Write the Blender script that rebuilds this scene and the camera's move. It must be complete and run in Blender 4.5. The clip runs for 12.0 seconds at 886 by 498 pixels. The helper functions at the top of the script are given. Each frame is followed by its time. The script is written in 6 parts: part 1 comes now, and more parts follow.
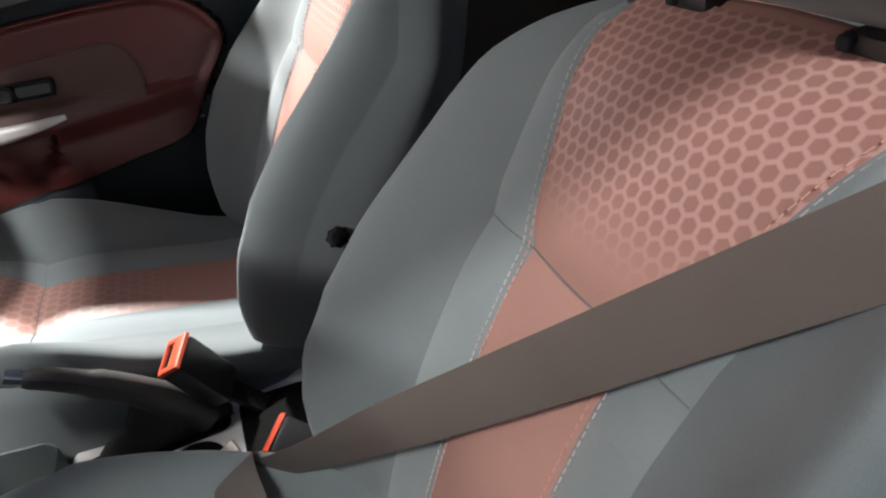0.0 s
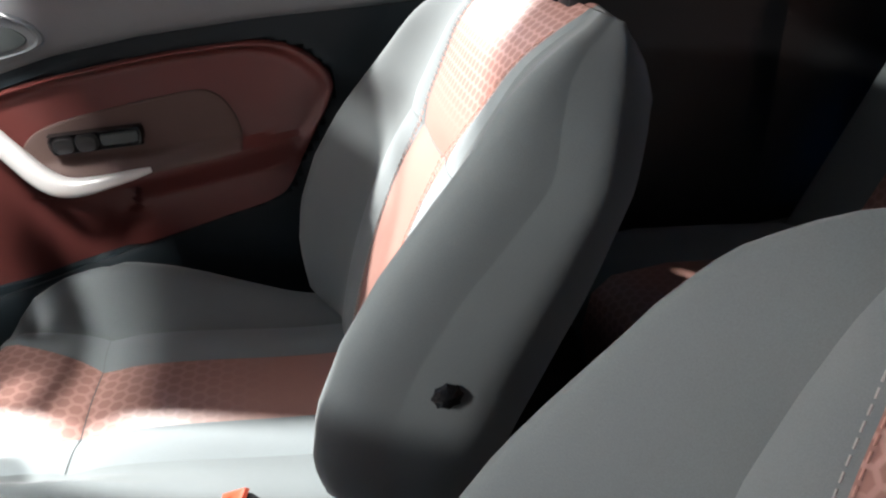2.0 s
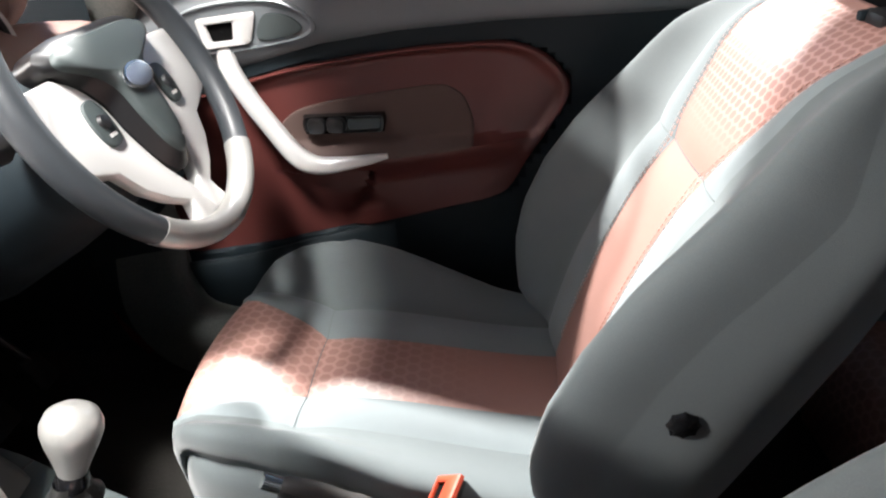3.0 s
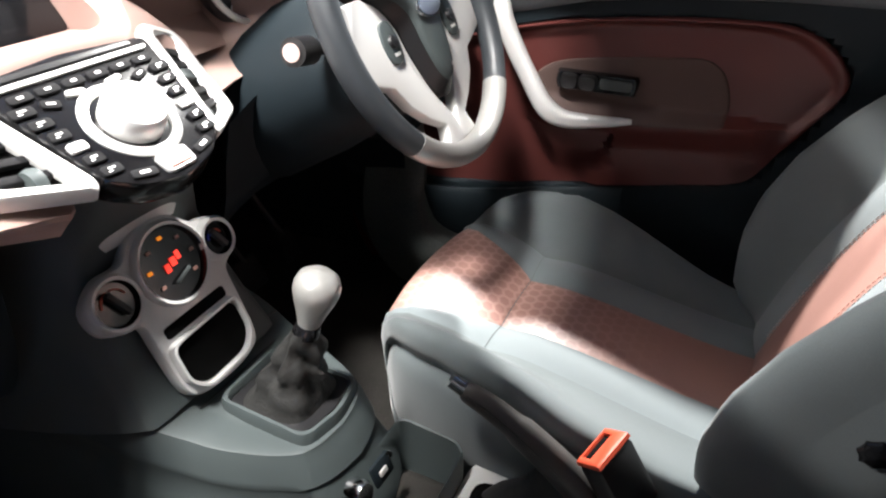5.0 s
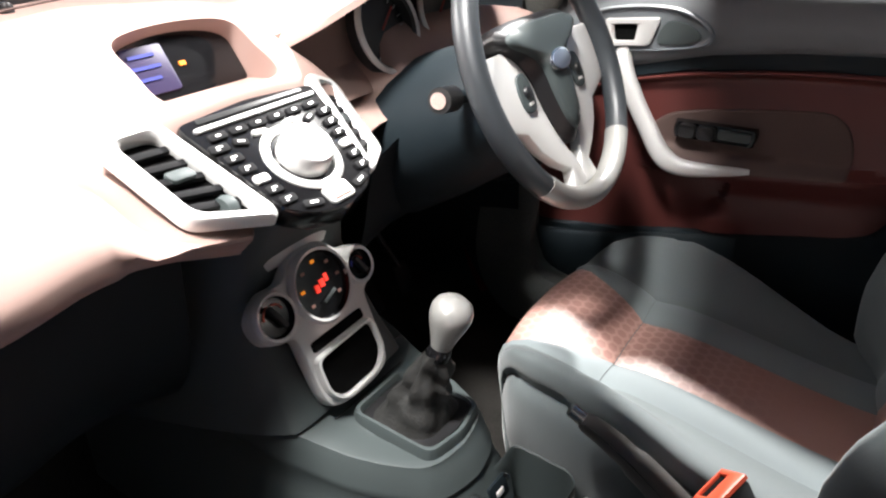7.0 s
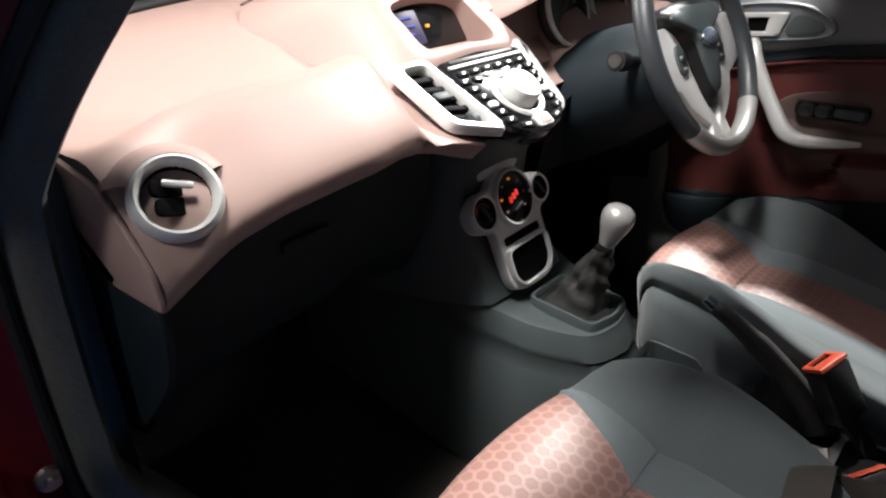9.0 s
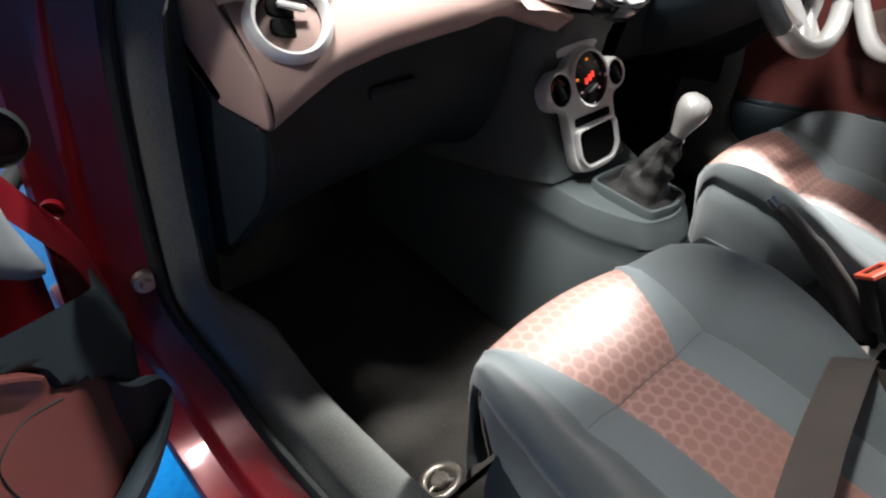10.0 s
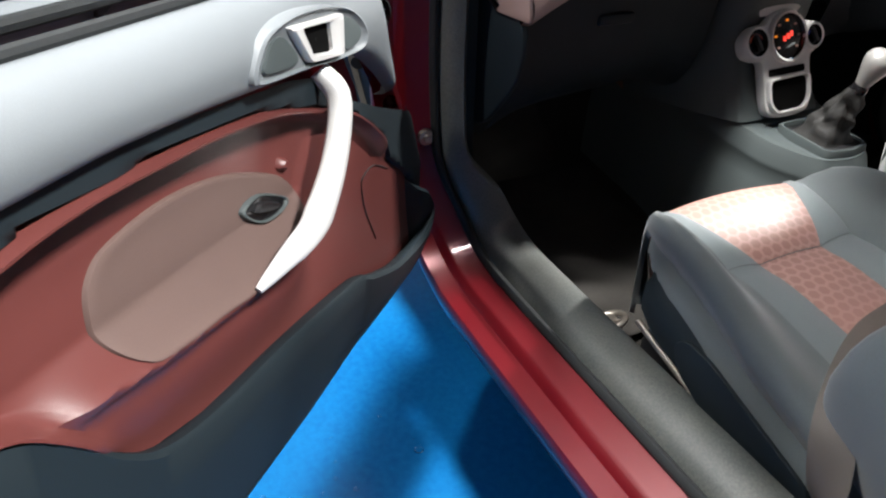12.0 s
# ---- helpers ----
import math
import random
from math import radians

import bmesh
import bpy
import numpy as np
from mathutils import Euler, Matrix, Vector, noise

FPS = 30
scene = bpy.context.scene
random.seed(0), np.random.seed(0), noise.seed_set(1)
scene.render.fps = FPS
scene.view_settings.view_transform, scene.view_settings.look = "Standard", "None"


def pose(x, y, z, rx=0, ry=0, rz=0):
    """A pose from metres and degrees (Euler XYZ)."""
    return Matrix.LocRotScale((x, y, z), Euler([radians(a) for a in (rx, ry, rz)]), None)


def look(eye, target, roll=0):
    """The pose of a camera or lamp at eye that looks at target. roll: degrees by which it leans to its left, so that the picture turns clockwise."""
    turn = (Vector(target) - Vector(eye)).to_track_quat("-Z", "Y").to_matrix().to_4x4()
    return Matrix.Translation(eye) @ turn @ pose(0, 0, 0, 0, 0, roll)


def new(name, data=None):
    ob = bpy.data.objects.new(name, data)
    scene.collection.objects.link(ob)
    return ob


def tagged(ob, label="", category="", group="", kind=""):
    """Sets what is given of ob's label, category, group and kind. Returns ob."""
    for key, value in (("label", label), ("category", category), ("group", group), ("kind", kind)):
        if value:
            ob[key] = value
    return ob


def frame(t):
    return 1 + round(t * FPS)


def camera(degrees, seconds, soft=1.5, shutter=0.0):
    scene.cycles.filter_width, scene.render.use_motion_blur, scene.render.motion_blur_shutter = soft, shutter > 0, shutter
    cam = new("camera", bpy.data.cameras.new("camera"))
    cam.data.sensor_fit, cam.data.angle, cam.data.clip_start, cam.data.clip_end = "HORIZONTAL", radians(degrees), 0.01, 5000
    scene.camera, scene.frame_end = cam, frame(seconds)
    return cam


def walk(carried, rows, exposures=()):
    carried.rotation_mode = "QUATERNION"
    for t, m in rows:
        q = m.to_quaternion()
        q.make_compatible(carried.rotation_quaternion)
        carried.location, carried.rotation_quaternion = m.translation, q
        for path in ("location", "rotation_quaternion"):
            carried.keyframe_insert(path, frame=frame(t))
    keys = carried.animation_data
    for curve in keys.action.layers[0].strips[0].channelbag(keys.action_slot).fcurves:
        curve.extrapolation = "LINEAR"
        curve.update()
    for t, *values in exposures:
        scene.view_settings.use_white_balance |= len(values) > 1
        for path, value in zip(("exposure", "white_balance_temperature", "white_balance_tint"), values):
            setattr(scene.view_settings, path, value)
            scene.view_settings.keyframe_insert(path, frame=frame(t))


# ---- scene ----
cam = camera(65.9, 12.0, soft=2.2)
PATH = [
    (0, (0.776, -0.672, 1.149), (1.298, 0.95, 0.1), -6.7),
    (0.5, (0.776, -0.602, 1.156), (1.498, 0.957, 0.132), -6.7),
    (1, (0.793, -0.529, 1.178), (1.582, 0.988, 0.14), -7.0),
    (1.5, (0.827, -0.461, 1.186), (1.359, 1.154, 0.133), -6.6),
    (2, (0.808, -0.411, 1.176), (1.094, 1.294, 0.17), -5.0),
    (2.5, (0.756, -0.403, 1.188), (0.822, 1.336, 0.202), -4.3),
    (3, (0.724, -0.403, 1.184), (0.545, 1.341, 0.221), -4.8),
    (3.5, (0.674, -0.409, 1.177), (0.354, 1.315, 0.216), -1.9),
    (5.5, (0.736, -0.465, 1.194), (-0.064, 1.023, 0.123), -1.8),
    (6, (0.733, -0.462, 1.185), (-0.046, 1.007, 0.073), -1.9),
    (6.5, (0.716, -0.488, 1.179), (-0.094, 0.969, 0.073), 0.7),
    (7, (0.713, -0.533, 1.214), (-0.288, 0.934, 0.295), -2.1),
    (7.5, (0.719, -0.582, 1.223), (-0.476, 0.787, 0.388), -2.7),
    (9.5, (0.791, -0.934, 1.185), (-0.402, 0.388, 0.275), -0.2),
    (10, (0.78, -0.952, 1.165), (-0.384, 0.237, 0.055), 3.7),
    (10.5, (0.833, -0.994, 1.153), (-0.564, -0.101, 0.034), 3.5),
    (11, (0.971, -1.04, 1.139), (-0.609, -0.44, 0.07), 2.0),
    (11.5, (1.034, -1.14, 1.15), (-0.537, -0.488, 0.098), 3.4),
    (12, (1.094, -1.188, 1.153), (-0.418, -0.462, 0.064), 1.0),
]
EXPOSURES = [(0.0, 0.1), (0.5, 0.05), (1.0, -0.1), (1.5, 0.1), (2.0, 0.35), (2.5, 0.4), (3.0, 0.3), (3.5, 0.1), (5.5, 0.0), (6.5, 0.1), (7.5, -0.55), (9.5, -1.0), (10.0, -0.15), (10.5, 0.35), (11.0, 0.5), (11.5, 0.25), (12.0, 0.0)]
walk(cam, [(t, look(eye, target, roll)) for t, eye, target, roll in PATH], exposures=EXPOSURES)

# ---------------------------------------------------------------- light
world = bpy.data.worlds.new("showroom_air")
scene.world = world
world.use_nodes = True
world.node_tree.nodes["Background"].inputs[0].default_value = (0.80, 0.90, 1.0, 1)
world.node_tree.nodes["Background"].inputs[1].default_value = 0.005


def unseen_lamp(eye, target, size, watts, colour, spread=180):
    data = bpy.data.lights.new("unseen_lamp", "AREA")
    data.shape, data.size, data.size_y, data.energy, data.color = "RECTANGLE", size[0], size[1], watts, colour
    data.spread = radians(spread)
    ob = new("unseen_lamp", data)
    ob.matrix_world = look(eye, target)
    return ob


# all are unseen; the far-ahead and far-wall lamps are added only to brighten
# ahead of the windscreen, over it, beyond the driver's window, far ahead, over the open door, behind it, beside the doorway, along the far wall
unseen_lamp((-1.60, 0.05, 3.35), (0.5, 0.0, 0.8), (0.30, 0.30), 3, (1.0, 0.97, 0.94), 90)
unseen_lamp((0.13, -0.80, 3.4), (0.05, -0.05, 1.0), (0.45, 0.45), 34, (1.0, 0.97, 0.94), 60)
unseen_lamp((0.05, 2.75, 3.4), (0.55, 0.20, 0.7), (0.18, 0.18), 62, (1.0, 0.98, 0.95), 60)
unseen_lamp((-5.0, -1.6, 3.4), (0.95, 0.20, 0.90), (0.30, 0.30), 2.0, (1.0, 0.98, 0.95), 10)
unseen_lamp((0.40, -0.95, 3.4), (0.40, -1.00, 0.6), (0.3, 0.3), 12, (1.0, 0.985, 0.96), 70)
unseen_lamp((2.4, 0.0, 3.4), (0.75, -1.30, 0.75), (0.4, 0.4), 16, (1.0, 0.985, 0.96), 36)
unseen_lamp((0.25, -2.45, 3.4), (0.90, -0.30, 0.80), (0.20, 0.20), 8.5, (1.0, 0.985, 0.96), 50)
unseen_lamp((0.0, 5.0, 3.4), (0.0, 6.4, 1.0), (6.0, 0.5), 170, (0.95, 0.98, 1.0), 110)

# ---------------------------------------------------------------- materials


def material(name, base, rough=0.6, metal=0.0, grain=400.0, vary=0.12, bump=0.15, second=None, blot=6.0, coat=0.0, sheen=0.0, dist=0.0006, shine=0.5):
    """Base colour with fine grain and broad blotches, and a fine relief."""
    m = bpy.data.materials.new(name)
    m.use_nodes = True
    nt = m.node_tree
    b = nt.nodes["Principled BSDF"]
    b.inputs["Roughness"].default_value = rough
    b.inputs["Metallic"].default_value = metal
    b.inputs["Coat Weight"].default_value = coat
    b.inputs["Specular IOR Level"].default_value = shine
    b.inputs["Coat Roughness"].default_value = 0.05
    b.inputs["Sheen Weight"].default_value = sheen
    tc = nt.nodes.new("ShaderNodeTexCoord")
    fine = nt.nodes.new("ShaderNodeTexNoise")
    fine.inputs["Scale"].default_value, fine.inputs["Detail"].default_value = grain, 3
    broad = nt.nodes.new("ShaderNodeTexNoise")
    broad.inputs["Scale"].default_value, broad.inputs["Detail"].default_value = blot, 4
    for n in (fine, broad):
        nt.links.new(tc.outputs["Object"], n.inputs["Vector"])
    add = nt.nodes.new("ShaderNodeMath")
    add.operation = "ADD"
    nt.links.new(fine.outputs["Fac"], add.inputs[0])
    nt.links.new(broad.outputs["Fac"], add.inputs[1])
    ramp = nt.nodes.new("ShaderNodeMapRange")
    ramp.inputs["From Min"].default_value, ramp.inputs["From Max"].default_value = 0.6, 1.4
    nt.links.new(add.outputs[0], ramp.inputs["Value"])
    mix = nt.nodes.new("ShaderNodeMix")
    mix.data_type = "RGBA"
    lo = tuple(c * (1 - vary) for c in base)
    hi = second or tuple(min(1, c * (1 + vary)) for c in base)
    mix.inputs["A"].default_value = (*lo, 1)
    mix.inputs["B"].default_value = (*hi, 1)
    nt.links.new(ramp.outputs["Result"], mix.inputs["Factor"])
    nt.links.new(mix.outputs["Result"], b.inputs["Base Color"])
    if bump:
        bp = nt.nodes.new("ShaderNodeBump")
        bp.inputs["Strength"].default_value, bp.inputs["Distance"].default_value = bump, dist
        nt.links.new(fine.outputs["Fac"], bp.inputs["Height"])
        nt.links.new(bp.outputs["Normal"], b.inputs["Normal"])
    return m


def hex_material(name, base, mesh_colour, dot_colour, axes, pitch, band, rough=0.45):
    """A leatherette printed with a honeycomb: dots in a pale mesh, fading out over the band (from, to) of one axis."""
    m = material(name, base, rough, 0, 500, 0.06, 0.12, blot=9)
    nt = m.node_tree
    b = nt.nodes["Principled BSDF"]
    old = b.inputs["Base Color"].links[0].from_socket

    def math_node(op, a, c=None, clamp=False):
        n = nt.nodes.new("ShaderNodeMath")
        n.operation, n.use_clamp = op, clamp
        for i, v in enumerate((a, c)):
            if v is None:
                continue
            if isinstance(v, (int, float)):
                n.inputs[i].default_value = v
            else:
                nt.links.new(v, n.inputs[i])
        return n.outputs[0]

    tc = nt.nodes.new("ShaderNodeAttribute")
    tc.attribute_name = "cloth"
    sep = nt.nodes.new("ShaderNodeSeparateXYZ")
    nt.links.new(tc.outputs["Vector"], sep.inputs[0])
    u = math_node("DIVIDE", sep.outputs[axes[0][0]], pitch / axes[0][1])
    v = math_node("DIVIDE", sep.outputs[axes[1][0]], pitch * 1.732 / axes[1][1])

    def dist_at(shift):
        du = math_node("SUBTRACT", math_node("FRACT", math_node("ADD", u, 50.0 + shift)), 0.5)
        dv = math_node("MULTIPLY", math_node("SUBTRACT", math_node("FRACT", math_node("ADD", v, 50.0 + shift)), 0.5), 1.732)
        au, av = math_node("ABSOLUTE", du), math_node("ABSOLUTE", dv)
        return math_node("MAXIMUM", au, math_node("ADD", math_node("MULTIPLY", au, 0.5), math_node("MULTIPLY", av, 0.866)))

    near = math_node("MINIMUM", dist_at(0.0), dist_at(0.5))
    ring = nt.nodes.new("ShaderNodeMapRange")
    ring.interpolation_type = "SMOOTHSTEP"
    ring.inputs["From Min"].default_value, ring.inputs["From Max"].default_value = 0.31, 0.44
    nt.links.new(near, ring.inputs["Value"])
    fade = nt.nodes.new("ShaderNodeMapRange")
    fade.interpolation_type = "SMOOTHSTEP"
    fade.inputs["From Min"].default_value, fade.inputs["From Max"].default_value = band[1], band[2]
    nt.links.new(sep.outputs[band[0]], fade.inputs["Value"])
    mix = nt.nodes.new("ShaderNodeMix")
    mix.data_type = "RGBA"
    mix.inputs["A"].default_value, mix.inputs["B"].default_value = (*dot_colour, 1), (*mesh_colour, 1)
    nt.links.new(ring.outputs["Result"], mix.inputs["Factor"])
    out = nt.nodes.new("ShaderNodeMix")
    out.data_type = "RGBA"
    nt.links.new(fade.outputs["Result"], out.inputs["Factor"])
    nt.links.new(old, out.inputs["A"])
    nt.links.new(mix.outputs["Result"], out.inputs["B"])
    nt.links.new(out.outputs["Result"], b.inputs["Base Color"])
    bp = b.inputs["Normal"].links[0].from_node
    deep = math_node("MULTIPLY", math_node("MULTIPLY", ring.outputs["Result"], fade.outputs["Result"]), 0.6)
    fine = bp.inputs["Height"].links[0].from_socket
    nt.links.new(math_node("ADD", math_node("MULTIPLY", fine, 0.4), deep), bp.inputs["Height"])
    bp.inputs["Strength"].default_value, bp.inputs["Distance"].default_value = 0.35, 0.0008
    return m


def glow(name, colour, strength):
    m = bpy.data.materials.new(name)
    m.use_nodes = True
    b = m.node_tree.nodes["Principled BSDF"]
    b.inputs["Base Color"].default_value = (*colour, 1)
    b.inputs["Emission Color"].default_value = (*colour, 1)
    b.inputs["Emission Strength"].default_value = strength
    return m


def glass(name, colour):
    m = bpy.data.materials.new(name)
    m.use_nodes = True
    nt = m.node_tree
    nt.nodes.remove(nt.nodes["Principled BSDF"])
    clear = nt.nodes.new("ShaderNodeBsdfTransparent")
    clear.inputs[0].default_value = (*colour, 1)
    gloss = nt.nodes.new("ShaderNodeBsdfGlossy")
    gloss.inputs["Roughness"].default_value = 0.02
    fres = nt.nodes.new("ShaderNodeFresnel")
    fres.inputs[0].default_value = 1.45
    mix = nt.nodes.new("ShaderNodeMixShader")
    nt.links.new(fres.outputs[0], mix.inputs[0])
    nt.links.new(clear.outputs[0], mix.inputs[1])
    nt.links.new(gloss.outputs[0], mix.inputs[2])
    nt.links.new(mix.outputs[0], nt.nodes["Material Output"].inputs[0])
    return m


M_GREY = material("grey_seat_cloth", (0.108, 0.127, 0.131), 0.85, 0, 900, 0.14, 0.35, blot=7, sheen=0.25)
M_PALE = material("pale_grey_seat_cloth", (0.165, 0.192, 0.20), 0.85, 0, 1100, 0.12, 0.35, blot=8, sheen=0.25)
M_RED = material("rose_leatherette", (0.372, 0.203, 0.170), 0.5, 0, 600, 0.08, 0.2, blot=9)
M_HEXB = hex_material("honeycomb_leatherette_back", (0.372, 0.203, 0.170), (0.45, 0.265, 0.230), (0.295, 0.152, 0.128), (("X", 1.0), ("Y", 1.0)), 0.0132, ("Y", 0.02, 0.09))
M_HEXC = hex_material("honeycomb_leatherette_cushion", (0.372, 0.203, 0.170), (0.44, 0.258, 0.220), (0.335, 0.183, 0.156), (("X", 1.0), ("Y", 1.0)), 0.0195, ("Y", 0.40, 0.16))
M_STITCH = material("pale_thread", (0.40, 0.38, 0.37), 0.8, 0, 900, 0.2, 0)
M_STITCHR = material("rose_thread", (0.50, 0.28, 0.23), 0.8, 0, 900, 0.2, 0)
M_DASH = material("rose_soft_plastic", (0.355, 0.240, 0.210), 0.5, 0, 1400, 0.06, 0.25, blot=3)
M_DOORRED = material("maroon_door_plastic", (0.098, 0.028, 0.025), 0.34, 0, 1500, 0.08, 0.2, blot=3)
M_ARM = material("brown_armrest_cloth", (0.088, 0.054, 0.046), 0.75, 0, 1100, 0.1, 0.3, blot=8)
M_DARK = material("blue_black_plastic", (0.010, 0.016, 0.020), 0.6, 0, 1500, 0.12, 0.25, blot=4, shine=0.25)
M_CONSOLE = material("grey_green_plastic", (0.054, 0.067, 0.068), 0.55, 0, 1500, 0.1, 0.2, blot=4)
M_DOORTOP = material("grey_door_plastic", (0.135, 0.150, 0.160), 0.5, 0, 1500, 0.08, 0.25, blot=4)
M_BLACK = material("black_plastic", (0.012, 0.012, 0.013), 0.4, 0, 1200, 0.2, 0.15, blot=5)
M_KEY = material("matt_black_key", (0.010, 0.010, 0.011), 0.75, 0, 1200, 0.15, 0.1, blot=8, shine=0.15)
# near-black with hardly any shine: shade inside openings put into the colour
M_VOID = material("recess_shade_black", (0.004, 0.004, 0.004), 0.9, 0, 900, 0.2, 0)
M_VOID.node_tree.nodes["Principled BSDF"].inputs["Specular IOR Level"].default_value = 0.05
M_KNOB = material("satin_grey_metal", (0.36, 0.355, 0.34), 0.3, 0.4, 900, 0.06, 0)
M_GLOSS = material("gloss_black_plastic", (0.008, 0.008, 0.009), 0.15, 0, 900, 0.2, 0)
M_SILVER = material("satin_silver_plastic", (0.68, 0.675, 0.66), 0.32, 0.2, 1500, 0.04, 0.05, blot=6)
M_CHROME = material("chrome", (0.75, 0.75, 0.75), 0.12, 1.0, 900, 0.05, 0)
M_STEEL = material("worn_steel", (0.42, 0.38, 0.33), 0.4, 0.9, 300, 0.3, 0.3, blot=40)
M_BOOT = material("dark_leather_gaiter", (0.024, 0.024, 0.023), 0.55, 0, 260, 0.25, 0.5, blot=25, dist=0.002)
M_WHEEL = material("grey_black_leather", (0.034, 0.039, 0.044), 0.4, 0, 900, 0.12, 0.3, blot=12)
M_PAINT = material("red_metallic_paint", (0.115, 0.004, 0.008), 0.3, 0.2, 2500, 0.18, 0, blot=3, coat=0.25)
M_SEAL = material("black_rubber_seal", (0.018, 0.020, 0.021), 0.6, 0, 500, 0.25, 0.3, blot=10)
M_SILL = material("scuffed_grey_sill_plastic", (0.060, 0.072, 0.072), 0.5, 0, 300, 0.3, 0.15, second=(0.115, 0.118, 0.108), blot=7)
M_CARPET = material("dusty_black_carpet", (0.008, 0.0075, 0.007), 0.95, 0, 700, 0.45, 0.9, second=(0.055, 0.051, 0.046), blot=5, dist=0.003, shine=0.1)
M_BELT = material("grey_brown_webbing", (0.090, 0.076, 0.066), 0.5, 0, 1300, 0.15, 0.4, blot=12)
M_ORANGE = material("orange_red_button", (0.62, 0.085, 0.04), 0.35, 0, 600, 0.1, 0)
M_GRIP = material("dark_grip_leather", (0.050, 0.047, 0.045), 0.5, 0, 900, 0.15, 0.3, blot=20)
for dull in (M_DARK, M_CARPET, M_SEAL):
    dull.node_tree.nodes["Principled BSDF"].inputs["Specular IOR Level"].default_value = 0.22
M_FLOOR = material("blue_painted_floor", (0.003, 0.165, 0.50), 0.27, 0, 60, 0.12, 0.15, second=(0.008, 0.23, 0.58), blot=1.6)
M_FLOOR.node_tree.nodes["Principled BSDF"].inputs["Specular IOR Level"].default_value = 0.5
M_WALL = material("white_wall_paint", (0.80, 0.82, 0.84), 0.8, 0, 90, 0.03, 0.1, blot=1)
M_CYAN = material("turquoise_wall_paint", (0.10, 0.55, 0.68), 0.7, 0, 60, 0.12, 0.1, blot=2)
M_BADGE = material("pale_blue_badge_enamel", (0.17, 0.20, 0.26), 0.25, 0.3, 500, 0.1, 0)
M_WATER = glass("clear_water", (0.97, 0.99, 1.0))
M_ROOFLINER = material("pale_headlining", (0.45, 0.46, 0.46), 0.95, 0, 900, 0.06, 0.3)
M_CREAM = material("dull_brown_trim", (0.17, 0.075, 0.04), 0.6, 0, 700, 0.15, 0.2, blot=6)
M_GLASS = glass("clear_glass", (0.93, 0.96, 0.95))
M_GLOWRED = glow("red_display", (1.0, 0.05, 0.03), 0.8)
M_NEEDLE = material("dull_red_needle", (0.30, 0.03, 0.02), 0.5, 0, 500, 0.1, 0)
M_GLOWORANGE = glow("orange_display", (1.0, 0.30, 0.02), 0.7)
M_GLOWBLUE = glow("blue_display", (0.03, 0.04, 0.25), 0.07)
M_SCREEN = glow("dim_violet_screen", (0.03, 0.022, 0.07), 0.20)
M_GLARE = glow("unseen_panel_glow", (1.0, 0.99, 0.98), 1.2)

# ---------------------------------------------------------------- builders


def thing(name, m=None, label="", category="", group="", kind=""):
    ob = new(name)
    ob.matrix_world = m or Matrix()
    ob.empty_display_size = 0.05
    return tagged(ob, label, category, group, kind)


def part(name, bm, mat, parent=None, label="", smooth=True):
    """Links a bmesh as one mesh object under a thing or a part, and frees it."""
    bmesh.ops.recalc_face_normals(bm, faces=bm.faces)
    me = bpy.data.meshes.new(name)
    bm.to_mesh(me)
    bm.free()
    me.materials.append(mat)
    if smooth:
        me.polygons.foreach_set("use_smooth", [True] * len(me.polygons))
        me.set_sharp_from_angle(angle=radians(42))
    ob = new(name, me)
    ob.parent = parent
    return tagged(ob, label)


def moved(bm, m):
    bmesh.ops.transform(bm, matrix=m, verts=bm.verts)
    return bm


def cloth(ob, rows, start=0.0):
    """Stores for each point how far it lies across and along the cloth, in metres, for the printed pattern."""
    mid = len(rows[0]) // 2
    run, vals = start, []
    for i, row in enumerate(rows):
        if i:
            run += (Vector(row[mid]) - Vector(rows[i - 1][mid])).length
        for p in row:
            vals += (p[1], run, 0.0)
    ob.data.attributes.new("cloth", "FLOAT_VECTOR", "POINT").data.foreach_set("vector", vals)
    return ob


def sheet(rows, close_u=False, close_v=False):
    """A surface through rows of points."""
    bm = bmesh.new()
    vs = [[bm.verts.new(p) for p in row] for row in rows]
    nu, nv = len(vs), len(vs[0])
    for i in range(nu if close_u else nu - 1):
        for j in range(nv if close_v else nv - 1):
            q = [vs[i][j], vs[(i + 1) % nu][j], vs[(i + 1) % nu][(j + 1) % nv], vs[i][(j + 1) % nv]]
            bm.faces.new(q)
    return bm


def block(size, centre=(0, 0, 0), bevel=0.004, seg=2):
    bm = bmesh.new()
    bmesh.ops.create_cube(bm, size=1.0)
    bmesh.ops.scale(bm, vec=size, verts=bm.verts)
    if bevel:
        bmesh.ops.bevel(bm, geom=bm.edges[:], offset=min(bevel, min(size) * 0.45), segments=seg, profile=0.5, affect="EDGES")
    bmesh.ops.translate(bm, vec=centre, verts=bm.verts)
    return bm


def slab(outline, z0, z1, bevel=0.003, seg=2):
    """A flat outline (x, y) raised from z0 to z1, its edges rounded."""
    bm = bmesh.new()
    f = bm.faces.new([bm.verts.new((x, y, z0)) for x, y in outline])
    r = bmesh.ops.extrude_face_region(bm, geom=[f])
    top = [v for v in r["geom"] if isinstance(v, bmesh.types.BMVert)]
    bmesh.ops.translate(bm, vec=(0, 0, z1 - z0), verts=top)
    bmesh.ops.recalc_face_normals(bm, faces=bm.faces)
    if bevel:
        rim = [e for e in bm.edges if len(e.link_faces) == 2 and e.calc_face_angle(0) > radians(50)]
        bmesh.ops.bevel(bm, geom=rim, offset=bevel, segments=seg, profile=0.5, affect="EDGES", clamp_overlap=True)
    return bm


